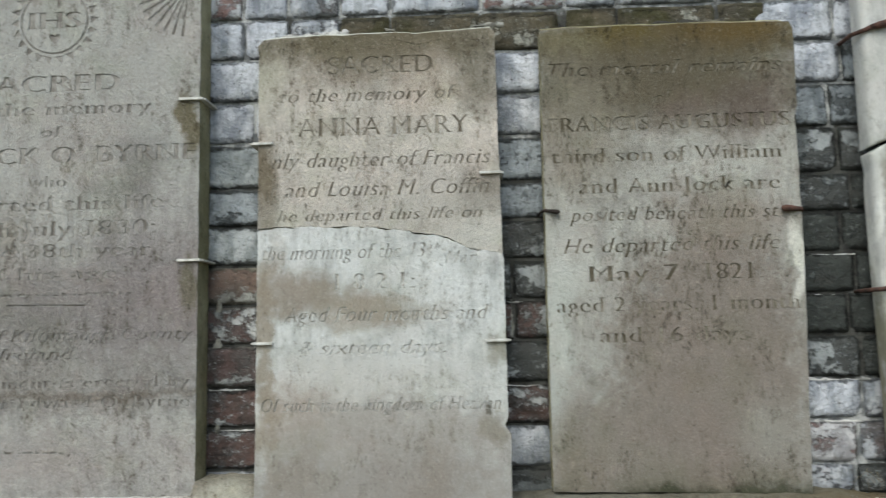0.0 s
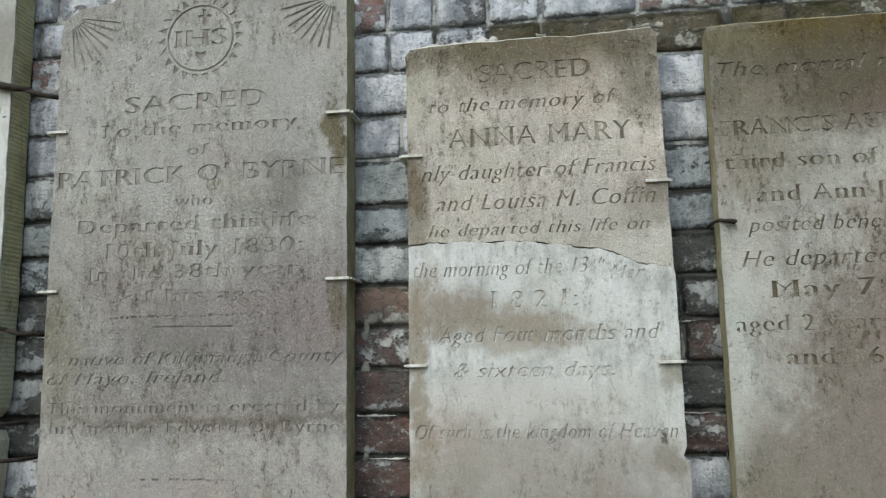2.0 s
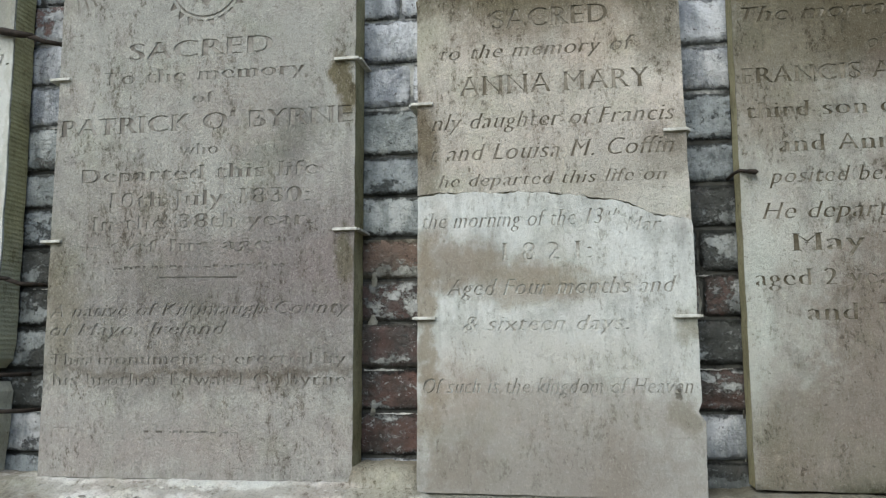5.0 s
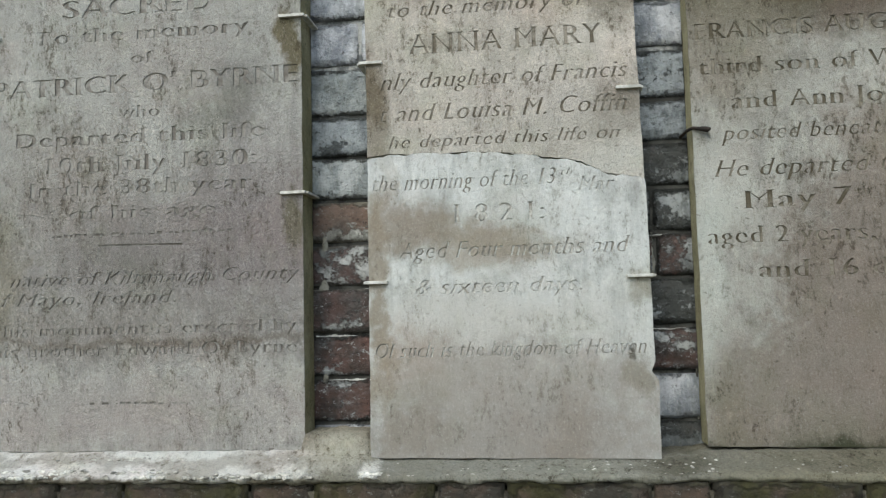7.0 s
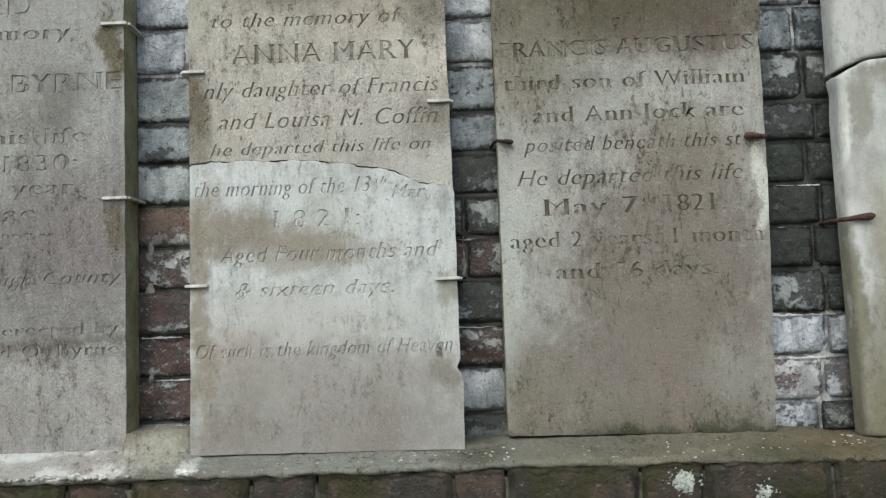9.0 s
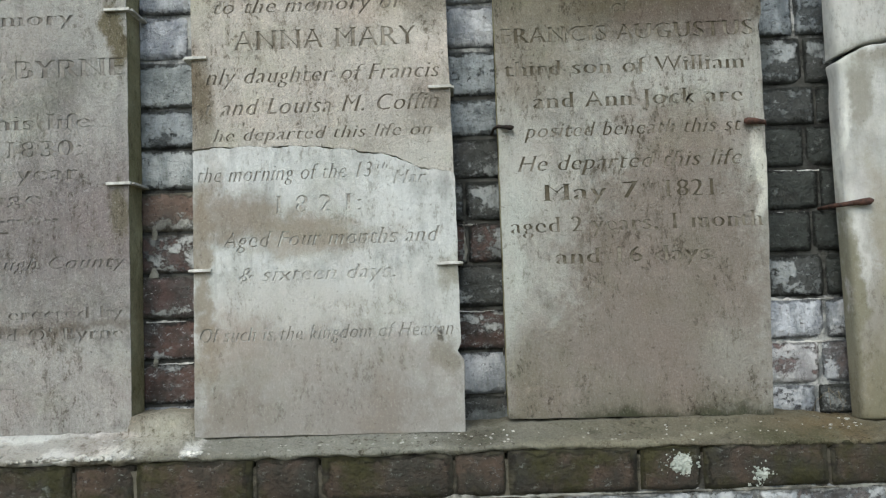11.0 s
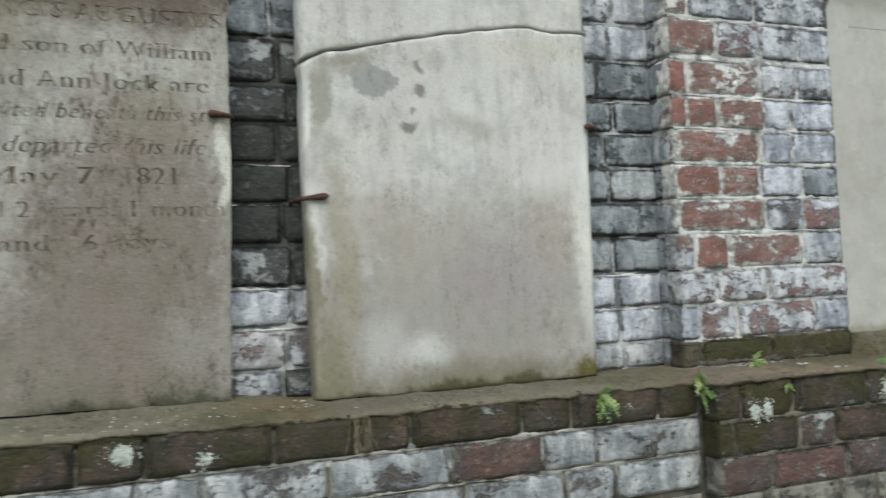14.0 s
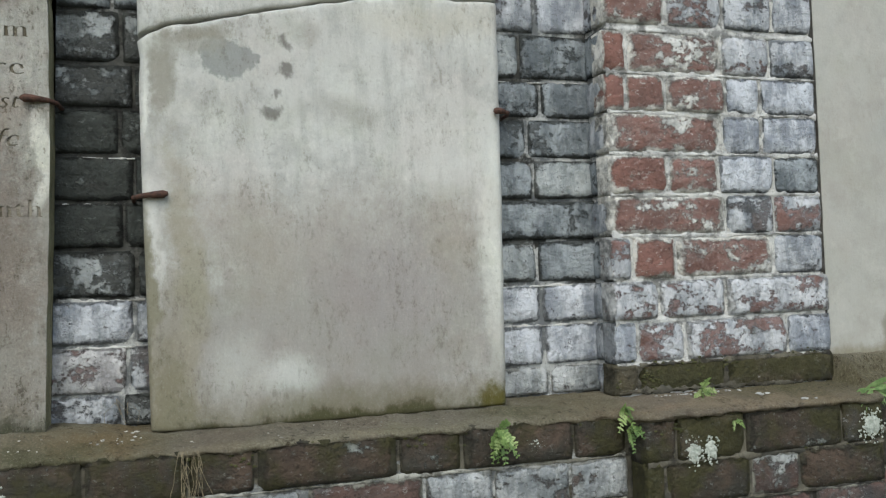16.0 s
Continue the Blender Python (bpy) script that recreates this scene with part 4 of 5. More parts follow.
frag = slab_body("upper_fragment", up_c, 1.489 + SKIN, 1.538, STONE_CUT_WARM, stone_c, bevel=0.003, side=STONE_SIDE, rim=STONE_SIDE_PALE)
face_c = [(x, z - (0.0042 + 0.003 * (0.5 + noise.noise((x * 16, 0.0, 3.3))) + 0.002 * noise.noise((x * 70, 1.0, 1.0)) if z > 2.078 else 0.0)) for x, z in up_c]
hairs = []
for pts in ([(-0.410, 2.036), (-0.398, 2.052), (-0.376, 2.064)], [(-0.020, 2.064), (0.005, 2.057), (0.020, 2.044)], [(-0.150, 2.064), (-0.115, 2.056), (-0.070, 2.065)]):
    hair = worn(pts, 0.006, 0.0015, 41.0, closed=False)
    hairs.append(hair + [(x, z - 0.0014) for x, z in hair[::-1]])
plate("inscribed_face", face_c, cuts, hairs, 1.489 + SKIN, SKIN, STONE_C_TOP, frag, "grey-brown weathered face with cut lettering")
cuts = inscription([("the morning of the 13", -0.408, -0.105, 1.648, 0.028, 0.3), ("th", -0.098, -0.078, 1.662, 0.012, 0.3), ("Mar", -0.072, -0.012, 1.635, 0.024, 0.3), ("1 8 2 1:", -0.274, -0.126, 1.591, 0.031), ("Aged Four months and", -0.367, 0.008, 1.533, 0.028, 0.3),
                    ("& sixteen days.", -0.339, -0.07, 1.474, 0.026, 0.3), ("Of such is the kingdom of Heaven", -0.406, 0.025, 1.373, 0.025, 0.3)])
frag = slab_body("lower_fragment", low_c, 1.489 + SKIN, 1.538, STONE_CUT_PALE, stone_c, bevel=0.0015, side=STONE_SIDE_PALE)
seam = {(x, z - 0.0007) for x, z in crack}
chipped = [(x, z - (max(0.0, 0.0008 + 0.006 * noise.noise((x * 40, 0.0, 5.3)) + 0.003 * noise.noise((x * 130, 2.0, 1.0))) if (x, z) in seam else 0.0)) for x, z in low_c]
plate("inscribed_face", chipped, cuts, [], 1.489 + SKIN, SKIN, STONE_C_LOW, frag, "pale washed face with cut lettering")

# stone with a mossy head
stone_d = thing("gravestone", "marble gravestone with mossy head and brown damp stain below", "gravestone", "gravestones on the wall")
out_d = worn([(0.113, 1.226), (0.560, 1.219), (0.572, 1.62), (0.573, 1.86), (0.571, 1.885), (0.577, 1.91), (0.579, 2.055), (0.573, 2.068), (0.555, 2.073), (0.37, 2.075), (0.162, 2.075), (0.115, 2.072)], seed=11.0)
cuts = inscription([("The mortal remains", 0.128, 0.556, 1.977, 0.027, 0.3), ("of", 0.32, 0.353, 1.921, 0.025, 0.3), ("FRANCIS AUGUSTUS", 0.122, 0.562, 1.872, 0.028, 0.0, 0.012), ("third son of William", 0.128, 0.546, 1.814, 0.027),
                    ("and Ann Jock are", 0.176, 0.539, 1.756, 0.028), ("posited beneath this st", 0.157, 0.534, 1.705, 0.026, 0.3), ("He departed this life", 0.144, 0.532, 1.647, 0.028, 0.3),
                    ("May 7", 0.186, 0.352, 1.595, 0.030), ("th", 0.357, 0.378, 1.611, 0.013), ("1821.", 0.396, 0.499, 1.595, 0.030), ("aged 2 years, 1 month", 0.129, 0.562, 1.540, 0.028), ("and 16 days.", 0.204, 0.482, 1.485, 0.028)])
slab_body("body", out_d, 1.514 + SKIN, FACE - 0.004, STONE_CUT_MOSSY, stone_d, bevel=0.0025, side=STONE_SIDE, rim=STONE_SIDE)
face_d = [(x, z - (0.0035 + 0.002 * (0.5 + noise.noise((x * 20, 0.0, 6.3))) if z > 2.07 else 0.0)) for x, z in out_d]
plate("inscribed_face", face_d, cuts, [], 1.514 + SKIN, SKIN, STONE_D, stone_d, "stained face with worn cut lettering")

# blank stone with an arched crack
stone_e = thing("gravestone", "blank pale marble gravestone with arched crack and pitted face", "gravestone", "gravestones on the wall")
arch = worn([(0.701, 1.826), (0.733, 1.838), (0.80, 1.856), (0.90, 1.877), (1.022, 1.900), (1.10, 1.914), (1.172, 1.921), (1.225, 1.914), (1.305, 1.918)], 0.008, 0.003, 12.0, closed=False)
foot_e = worn([(0.690, 1.206), (0.88, 1.202), (1.122, 1.203), (1.32, 1.205)], seed=13.0, closed=False)
chip = [(x, z - 0.0022 - max(0.0, 0.004 * max(0.0, 0.95 - x) / 0.25 + 0.005 * noise.noise((x * 30, 0.0, 7.3)) + 0.002 * noise.noise((x * 110, 2.0, 3.0)))) for x, z in arch]
left_e = [(1.20, 0.7095), (1.434, 0.706), (1.60, 0.703), (1.75, 0.7015), (1.79, 0.7045), (1.812, 0.7005), (1.85, 0.701), (2.30, 0.701)]
right_e = [(1.20, 1.298), (1.42, 1.301), (1.73, 1.305), (1.90, 1.306), (2.30, 1.307)]
rounded_slab("lower_fragment", left_e, right_e, foot_e, chip, 1.507, 1.552, 0.016, STONE_E, stone_e)
head_e = worn([(0.69, 2.25), (0.84, 2.34), (1.16, 2.34), (1.32, 2.25)], seed=15.0, closed=False)
rounded_slab("upper_fragment", left_e, right_e, [(x, z + 0.0012 + 0.0016 * max(0.0, 0.85 - x) / 0.15) for x, z in arch], head_e, 1.508, 1.553, 0.016, STONE_E, stone_e)

bm = bmesh.new()
box(bm, 0.78, 1.22, 1.550, FACE + 0.012, 1.21, 1.80, 0.004)
part("mortar_bed", bm, MORTAR_WALL, stone_e, "rough mortar bed behind the stone")

# arched smooth stone beyond the pier
stone_f = thing("gravestone", "smooth grey arched gravestone with damp stains at its foot", "gravestone", "gravestones on the wall")
crown = [(2.540, 2.030), (2.525, 2.055), (2.44, 2.082), (2.336, 2.097), (2.265, 2.100), (2.19, 2.097), (2.09, 2.082), (2.005, 2.055), (1.990, 2.030)]
out_f = worn([(1.990, 1.240), (2.530, 1.236)] + crown, seed=16.0)
slab_body("body", out_f, 1.520 + SKIN, FACE - 0.004, STONE_CUT, stone_f, bevel=0.0015)
plate("face", out_f, [], bars(2.06, 2.30, 1.99, 0.0035, 8), 1.520 + SKIN, SKIN, STONE_F, stone_f)


# ---- metal fixings ----
def clip(x0, x1, z, y):
    """A bent flat strip that holds the stone's edge: tongue in the wall, lip over the face."""
    ob = thing("metal_clip", "small bent galvanised clip holding a gravestone's edge", "clip", "clips on the gravestones")
    bm = bmesh.new()
    box(bm, x0, x1, y - 0.007, y + 0.004, z - 0.0025, z + 0.0025, 0.0008)
    link("lip", bm, CLIP, ob)
    bm = bmesh.new()
    out = x1 - 0.006 if abs(x1 - (-0.528)) < 0.02 or abs(x1 - 0.036) < 0.02 else x0 - 0.004
    box(bm, out, out + 0.010, y, FACE + 0.015, z - 0.002, z + 0.002, 0.0006)
    link("tongue", bm, CLIP, ob)


for x0, x1, z, y in ((-0.565, -0.520, 1.957, S_FRONT), (-0.565, -0.522, 1.652, S_FRONT), (-1.116, -1.076, 1.952, S_FRONT), (-1.118, -1.079, 1.646, S_FRONT),
                     (-0.429, -0.390, 1.869, 1.519), (-0.421, -0.384, 1.496, 1.501), (-0.004, 0.036, 1.801, 1.515), (0.000, 0.041, 1.494, 1.501)):
    clip(x0, x1, z, y)


def nail(head, tip, y, size, material, label):
    """A hand-forged spike in a joint beside a stone, its head bent over the face."""
    ob = thing("iron_nail", label, "nail", "iron nails at the gravestones")
    (hx, hz), (tx, tz) = head, tip
    bm = bmesh.new()
    sgn = 1 if tx > hx else -1
    tube(bm, [(hx + 0.55 * (tx - hx), y - 0.006, hz + 0.5 * (tz - hz)), (tx - 0.2 * (tx - hx), y - 0.002, tz), (tx, y + 0.02, tz), (tx + sgn * 0.004, FACE + 0.03, tz)], [size * 0.72, size * 0.62, size * 0.6, size * 0.5], 8)
    link("shank", bm, material, ob, smooth=True)
    bm = bmesh.new()
    tube(bm, [(hx, y - 0.0075, hz + 0.001), (hx + 0.12 * (tx - hx), y - 0.009, hz), (hx + 0.4 * (tx - hx), y - 0.008, hz + 0.35 * (tz - hz)), (hx + 0.62 * (tx - hx), y - 0.006, hz + 0.5 * (tz - hz))], [size * 0.6, size * 1.25, size * 1.1, size * 0.7], 9, 0.8)
    link("head", bm, material, ob, smooth=True)


RUSTY, BLACK = "rusty hand-forged iron nail in a mortar joint", "long dark iron spike in a mortar joint"
nail((0.140, 1.723), (0.108, 1.728), 1.514, 0.0045, IRON, "short bent iron nail in a mortar joint")
nail((0.535, 1.719), (0.580, 1.718), 1.514, 0.0065, RUST, RUSTY)
nail((0.742, 1.573), (0.690, 1.570), 1.507, 0.0065, RUST, RUSTY)
nail((1.287, 1.718), (1.322, 1.716), 1.507, 0.0060, RUST, RUSTY)
nail((0.748, 2.052), (0.690, 2.042), 1.508, 0.0070, RUST, RUSTY)
nail((-1.245, 1.588), (-1.135, 1.570), S_FRONT, 0.0060, IRON, BLACK)
nail((-1.262, 1.422), (-1.178, 1.405), S_FRONT, 0.0065, IRON, BLACK)
nail((-1.258, 1.342), (-1.150, 1.340), S_FRONT, 0.0065, IRON, BLACK)
nail((-1.235, 2.054), (-1.110, 2.030), S_FRONT, 0.0075, IRON, BLACK)
nail((2.505, 1.772), (2.545, 1.770), 1.520, 0.0060, RUST, RUSTY)


# ---- plants and litter on the ledge ----
def leaf(bm, root, tip, width, droop=0.0, steps=4):
    a, b = Vector(root), Vector(tip)
    side = (b - a).cross(Vector((0.2, -1, 0.4))).normalized()
    last = None
    for i in range(steps + 1):
        f = i / steps
        c = a.lerp(b, f) + Vector((0, 0, -droop * f * f + droop * 0.5 * f))
        w = width * math.sin(math.pi * min(1, 0.12 + 0.88 * f)) * 0.5 + 0.0002
        row = (bm.verts.new(c - side * w), bm.verts.new(c + Vector((0, -0.15 * w, -0.3 * w))), bm.verts.new(c + side * w))
        if last:
            bm.faces.new((last[0], last[1], row[1], row[0])), bm.faces.new((last[1], last[2], row[2], row[1]))
        last = row


def fern(root, fronds, length, seed, label, up=0.4, spread=1.0):
    """Small crumpled fern: short fronds of uneven lobed leaflets."""
    rng = random.Random(seed)
    ob = thing("fern", label, "fern", "ferns on the ledge")
    for i in range(fronds):
        bm = bmesh.new()
        d = Vector((spread * rng.uniform(-1, 1), -rng.uniform(0.15, 0.7), rng.uniform(up - 0.9, up + 0.6))).normalized()
        ln = length * rng.uniform(0.5, 1.1)
        bow, sway = rng.uniform(0.2, 0.6), Vector((rng.uniform(-0.25, 0.25), 0, 0))
        pts = [Vector(root) + d * ln * f + sway * ln * f * f + Vector((0, 0, -bow * ln * f * f)) for f in np.linspace(0, 1, 9)]
        tube(bm, [tuple(p) for p in pts], [0.0006] * 9, 4)
        for j in range(1, 9):
            s = (d.cross(Vector((0, -1, 0.2))).normalized() + Vector((rng.uniform(-0.3, 0.3), rng.uniform(-0.6, 0.2), rng.uniform(-0.3, 0.3)))).normalized()
            w = 0.26 * ln * math.sin(math.pi * (0.15 + 0.8 * j / 9)) * rng.uniform(0.6, 1.25)
            for k in (-1, 1):
                tip = pts[j] + s * k * w + d * w * rng.uniform(0.2, 0.7)
                leaf(bm, pts[j], tip, w * 0.55, 0.15 * w, 2)
                leaf(bm, pts[j].lerp(tip, 0.55), pts[j].lerp(tip, 0.6) + d * w * 0.35, w * 0.36, 0.1 * w, 2)
        link("frond", bm, rng.choice((LEAF, LEAF, LEAF_DARK, LEAF_LIGHT)), ob, smooth=True)


fern((1.250, 1.428, 1.178), 14, 0.040, 3, "small bright green fern hanging from the ledge's edge", -0.1, 0.5)
fern((1.478, 1.425, 1.196), 7, 0.034, 4, "small green fern in the corner beside the plinth", 0.3, 0.5)
fern((1.480, 1.418, 1.165), 5, 0.028, 5, "small green fern in the joint beside the plinth", -0.3, 0.4)
fern((1.650, 1.455, 1.208), 6, 0.036, 6, "small yellow-green fern on the ledge", 0.4, 1.0)
fern((1.665, 1.383, 1.165), 4, 0.022, 7, "tiny green fern at the plinth's edge", 0.0, 1.0)

tuft = thing("grass_tuft", "green tuft of long drooping blades on the ledge", "grass tuft")
rng = random.Random(12)
for i in range(34):
    bm = bmesh.new()
    a = rng.uniform(-2.6, 0.7)
    ln = rng.uniform(0.04, 0.085) * (1.6 if -0.7 < a < 0.1 else 0.8)
    root = Vector((1.978 + rng.uniform(-0.015, 0.015), 1.41 + rng.uniform(-0.01, 0.01), 1.196))
    leaf(bm, root, root + Vector((math.cos(a) * ln, -0.3 * ln, math.sin(a) * ln * 0.6 + 0.008)), 0.006, 0.018, 5)
    part("blade", bm, LEAF_DARK, tuft, smooth=True)

bm = bmesh.new()
for i in range(16):
    x = 0.765 + rng.uniform(-0.014, 0.014)
    pts = [(x, 1.432, 1.186)]
    for k in range(5):
        pts.append((pts[-1][0] + rng.uniform(-0.006, 0.007), 1.430 - 0.004 * rng.random(), pts[-1][2] - rng.uniform(0.008, 0.022)))
    tube(bm, pts, [0.0004] * 6, 4)
tagged(link("dry_roots", bm, STRAW), "dry straw-coloured roots hanging from the ledge", "roots", kind="stuff")
bm = bmesh.new()
for i in range(3):
    x = 0.62 + rng.uniform(-0.05, 0.07)
    pts = [(x, 1.545, 1.216), (x + rng.uniform(-0.01, 0.01), 1.535, 1.235), (x + rng.uniform(-0.02, 0.02), 1.525, 1.24 + 0.03 * rng.random()), (x + rng.uniform(-0.03, 0.03), 1.515, 1.235)]
    tube(bm, pts, [0.0003] * 4, 4)
tagged(link("dry_stems", bm, STRAW), "thin dry stems between two gravestones", "stems", kind="stuff")


def crumbs(name, label, places, material, seed):
    rng = random.Random(seed)
    bm = bmesh.new()
    for x0, x1, y0, y1, count, size in places:
        for i in range(count):
            x, y = rng.uniform(x0, x1), rng.uniform(y0, y1)
            fy, fz = ledge_front(x)
            bz = ledge_back(x)
            z = float(np.interp(y - fy, (0.0, 0.012, 0.032, 0.052, 0.075), (fz, fz + 0.003, fz + (bz - fz) * 0.35, fz + (bz - fz) * 0.65, bz - 0.002))) - 0.001
            r = bmesh.ops.create_icosphere(bm, subdivisions=1, radius=size * rng.uniform(0.4, 1.0), matrix=Matrix.Translation((x, y, z + 0.001)) @ Matrix.Diagonal((1.3, 1.0, 0.6, 1)))
            for v in r["verts"]:
                v.co += Vector((rng.uniform(-1, 1), rng.uniform(-1, 1), rng.uniform(-1, 1))) * size * 0.2
    tagged(link(name, bm, material), label, "crumbs", kind="stuff")


crumbs("white_grit", "white lime grit lying along the ledge's edge", [(-1.05, -0.72, 1.432, 1.46, 60, 0.006), (-0.70, -0.50, 1.430, 1.45, 40, 0.007), (-0.42, -0.395, 1.428, 1.45, 22, 0.006), (-1.1, -0.53, 1.485, 1.505, 70, 0.004),
                                                                   (-0.40, 0.12, 1.440, 1.485, 90, 0.0024), (0.10, 0.60, 1.440, 1.505, 60, 0.0020), (0.60, 0.70, 1.47, 1.53, 25, 0.003), (0.75, 1.25, 1.45, 1.50, 14, 0.002)], GRIT, 31)
crumbs("mortar_crumbs", "loose mortar crumbs on the ledge before the pier", [(1.56, 1.74, 1.465, 1.485, 40, 0.004), (1.755, 1.775, 1.43, 1.44, 4, 0.007), (1.81, 1.86, 1.393, 1.400, 5, 0.005)], MORTAR_PIER, 32)


def lichen(x, z, y, w, h, count, seed):
    """A crust of flat crinkled lobes on the bricks: a broad heart and loose dots round it."""
    rng = random.Random(seed)
    bm = bmesh.new()
    for i in range(count):
        a, heart = rng.uniform(0, 6.3), i < count * 0.4
        r = rng.uniform(0, 0.62) if heart else 0.4 + 1.0 * rng.random() ** 1.6
        cx, cz, s = x + w * r * math.cos(a), z + h * r * math.sin(a), (rng.uniform(0.003, 0.0075) if heart else rng.uniform(0.0008, 0.0030))
        k, q = 11, rng.uniform(0, 6)
        c = bm.verts.new((cx, y - rng.uniform(0.0008, 0.0022), cz))
        ring = [bm.verts.new((cx + s * t * math.cos(b), y + 0.0008, cz + s * t * math.sin(b))) for b in np.linspace(0, 2 * math.pi, k, endpoint=False) for t in [rng.uniform(0.6, 1.2) * (1 + 0.25 * math.sin(3 * b + q))]]
        for j in range(k):
            bm.faces.new((c, ring[(j + 1) % k], ring[j]))
    bmesh.ops.recalc_face_normals(bm, faces=bm.faces)
    tagged(link("lichen", bm, LICHEN), "crust of pale grey lichen on damp brick", "lichen", kind="stuff")


lichen(1.585, 1.118, PLINTH_FACE - 0.002, 0.016, 0.022, 108, 41)
lichen(1.617, 1.120, PLINTH_FACE - 0.002, 0.014, 0.020, 81, 42)
lichen(1.957, 1.134, PLINTH_FACE - 0.002, 0.024, 0.024, 210, 43)
lichen(1.320, 1.148, LOW_FACE - 0.002, 0.020, 0.012, 54, 44)
lichen(0.380, 1.157, LOW_FACE - 0.002, 0.024, 0.018, 126, 45)
lichen(0.505, 1.137, LOW_FACE - 0.002, 0.020, 0.016, 63, 46)

rng = random.Random(51)
bm = bmesh.new()
for x0, x1, z0, z1, y, count in ((1.53, 1.93, 1.232, 1.285, PIER_FACE, 170), (1.50, 1.60, 1.212, 1.25, PIER_FACE, 60), (1.50, 1.93, 1.145, 1.176, PLINTH_FACE - 0.001, 150), (1.80, 1.98, 1.10, 1.17, PLINTH_FACE, 70), (0.75, 1.45, 1.150, 1.182, LOW_FACE - 0.001, 110)):
    for i in range(count):
        x, z = rng.uniform(x0, x1), z0 + (z1 - z0) * rng.triangular(0, 1, 0.25)
        if noise.noise((x * 22, z * 30, 4.0)) < 0.02:
            continue
        size = rng.uniform(0.0012, 0.0030)
        made = bmesh.ops.create_icosphere(bm, subdivisions=1, radius=size, matrix=Matrix.Translation((x, y + 0.0008, z)) @ Matrix.Diagonal((1.5, 0.55, 0.9, 1)))
        for v in made["verts"]:
            v.co += Vector((rng.uniform(-1, 1), rng.uniform(-0.5, 0.5), rng.uniform(-1, 1))) * size * 0.4
tagged(link("moss", bm, MOSS), "thin olive moss crusting the damp bricks above the ledge", "moss", kind="stuff")


# ---- bricks ----
def brick_mesh(w, h, seed, depth=0.05):
    """A worn brick, its face towards -y: rounded, uneven arrises and rubbed corners."""
    rng = random.Random(seed)
    me = bpy.data.meshes.new("brick")
    nx, nz = (9 if w > 0.13 else 7), 6
    # places across the face, closer together near the arrises
    us, ws = [0.5 - 0.5 * math.cos(math.pi * (0.06 + 0.88 * i / (nx - 1))) for i in range(nx)], [0.5 - 0.5 * math.cos(math.pi * (0.08 + 0.84 * j / (nz - 1))) for j in range(nz)]
    v, f = [], []
    tilt, lean, worn_corner = rng.uniform(-0.0016, 0.0016), rng.uniform(-0.0012, 0.0012), rng.randrange(6)
    for j in range(nz):
        for i in range(nx):
            x, z = (us[i] - 0.5) * w, (ws[j] - 0.5) * h
            dx, dz = w / 2 - abs(x), h / 2 - abs(z)
            sag = 0.0050 * max(0.0, 1 - dx / 0.012) ** 2 + 0.0042 * max(0.0, 1 - dz / 0.011) ** 2
            if (x > 0) + 2 * (z > 0) == worn_corner:
                sag += 0.007 * max(0.0, 1 - math.hypot(dx, dz) / 0.022)
            bump = 0.0016 * noise.noise((x * 26, z * 30, seed * 1.7)) + 0.0009 * noise.noise((x * 80, z * 80, seed * 2.3))
            wob = noise.noise_vector((x * 45, z * 45, seed * 3.1))
            v.append((x + 0.0022 * wob.x, sag + bump + tilt * x / w + lean * z / h, z + 0.0022 * wob.y))
    for j in range(nz - 1):
        for i in range(nx - 1):
            a = j * nx + i
            f.append((a, a + 1, a + nx + 1, a + nx))
    loop = [*range(nx), *[nx * j + nx - 1 for j in range(1, nz)], *range(nx * nz - 2, nx * (nz - 1) - 1, -1), *[nx * j for j in range(nz - 2, 0, -1)]]
    k0, m = len(v), len(loop)
    for y in (0.0105, depth):
        for k in loop:
            x, _, z = v[k]
            gx = math.copysign(0.0022, x) if k % nx in (0, nx - 1) else 0
            gz = math.copysign(0.0022, z) if k // nx in (0, nz - 1) else 0
            v.append((x + gx, y + rng.uniform(0, 0.002), z + gz))
    for i in range(m):
        j = (i + 1) % m
        f.append((loop[i], k0 + i, k0 + j, loop[j]))
        f.append((k0 + i, k0 + m + i, k0 + m + j, k0 + j))
    me.from_pydata(v, [], f)
    me.shade_smooth()
    return me


MESHES = {}


def lay(parent, x0, x1, z0, z1, y, code, rng, joint=0.006):
    """One brick between x0 and x1, z0 and z1, its face at y."""
    w, h = x1 - x0 - joint, z1 - z0 - joint
    key = (round(w / 0.02), round(h / 0.008), rng.randrange(4), code)
    if key not in MESHES:
        me = brick_mesh(key[0] * 0.02, key[1] * 0.008, len(MESHES))
        me.materials.append(BRICK[code])
        MESHES[key] = me
    ob = new("brick", MESHES[key])
    ob.parent = parent
    ob.matrix_basis = Matrix.Translation(((x0 + x1) / 2, y + rng.uniform(-0.003, 0.0015), (z0 + z1) / 2)) @ Matrix.Rotation(rng.uniform(-0.012, 0.012), 4, "Y") @ Matrix.Rotation(rng.uniform(-0.009, 0.009), 4, "Z") @ Matrix.Diagonal((w / (key[0] * 0.02), 1, h / (key[1] * 0.008), 1))


COURSE = [1.205, 1.260, 1.338, 1.413, 1.493, 1.569, 1.645, 1.722, 1.795, 1.884, 1.968, 2.053, 2.135, 2.212, 2.289, 2.366, 2.443, 2.52, 2.60]
rng = random.Random(77)

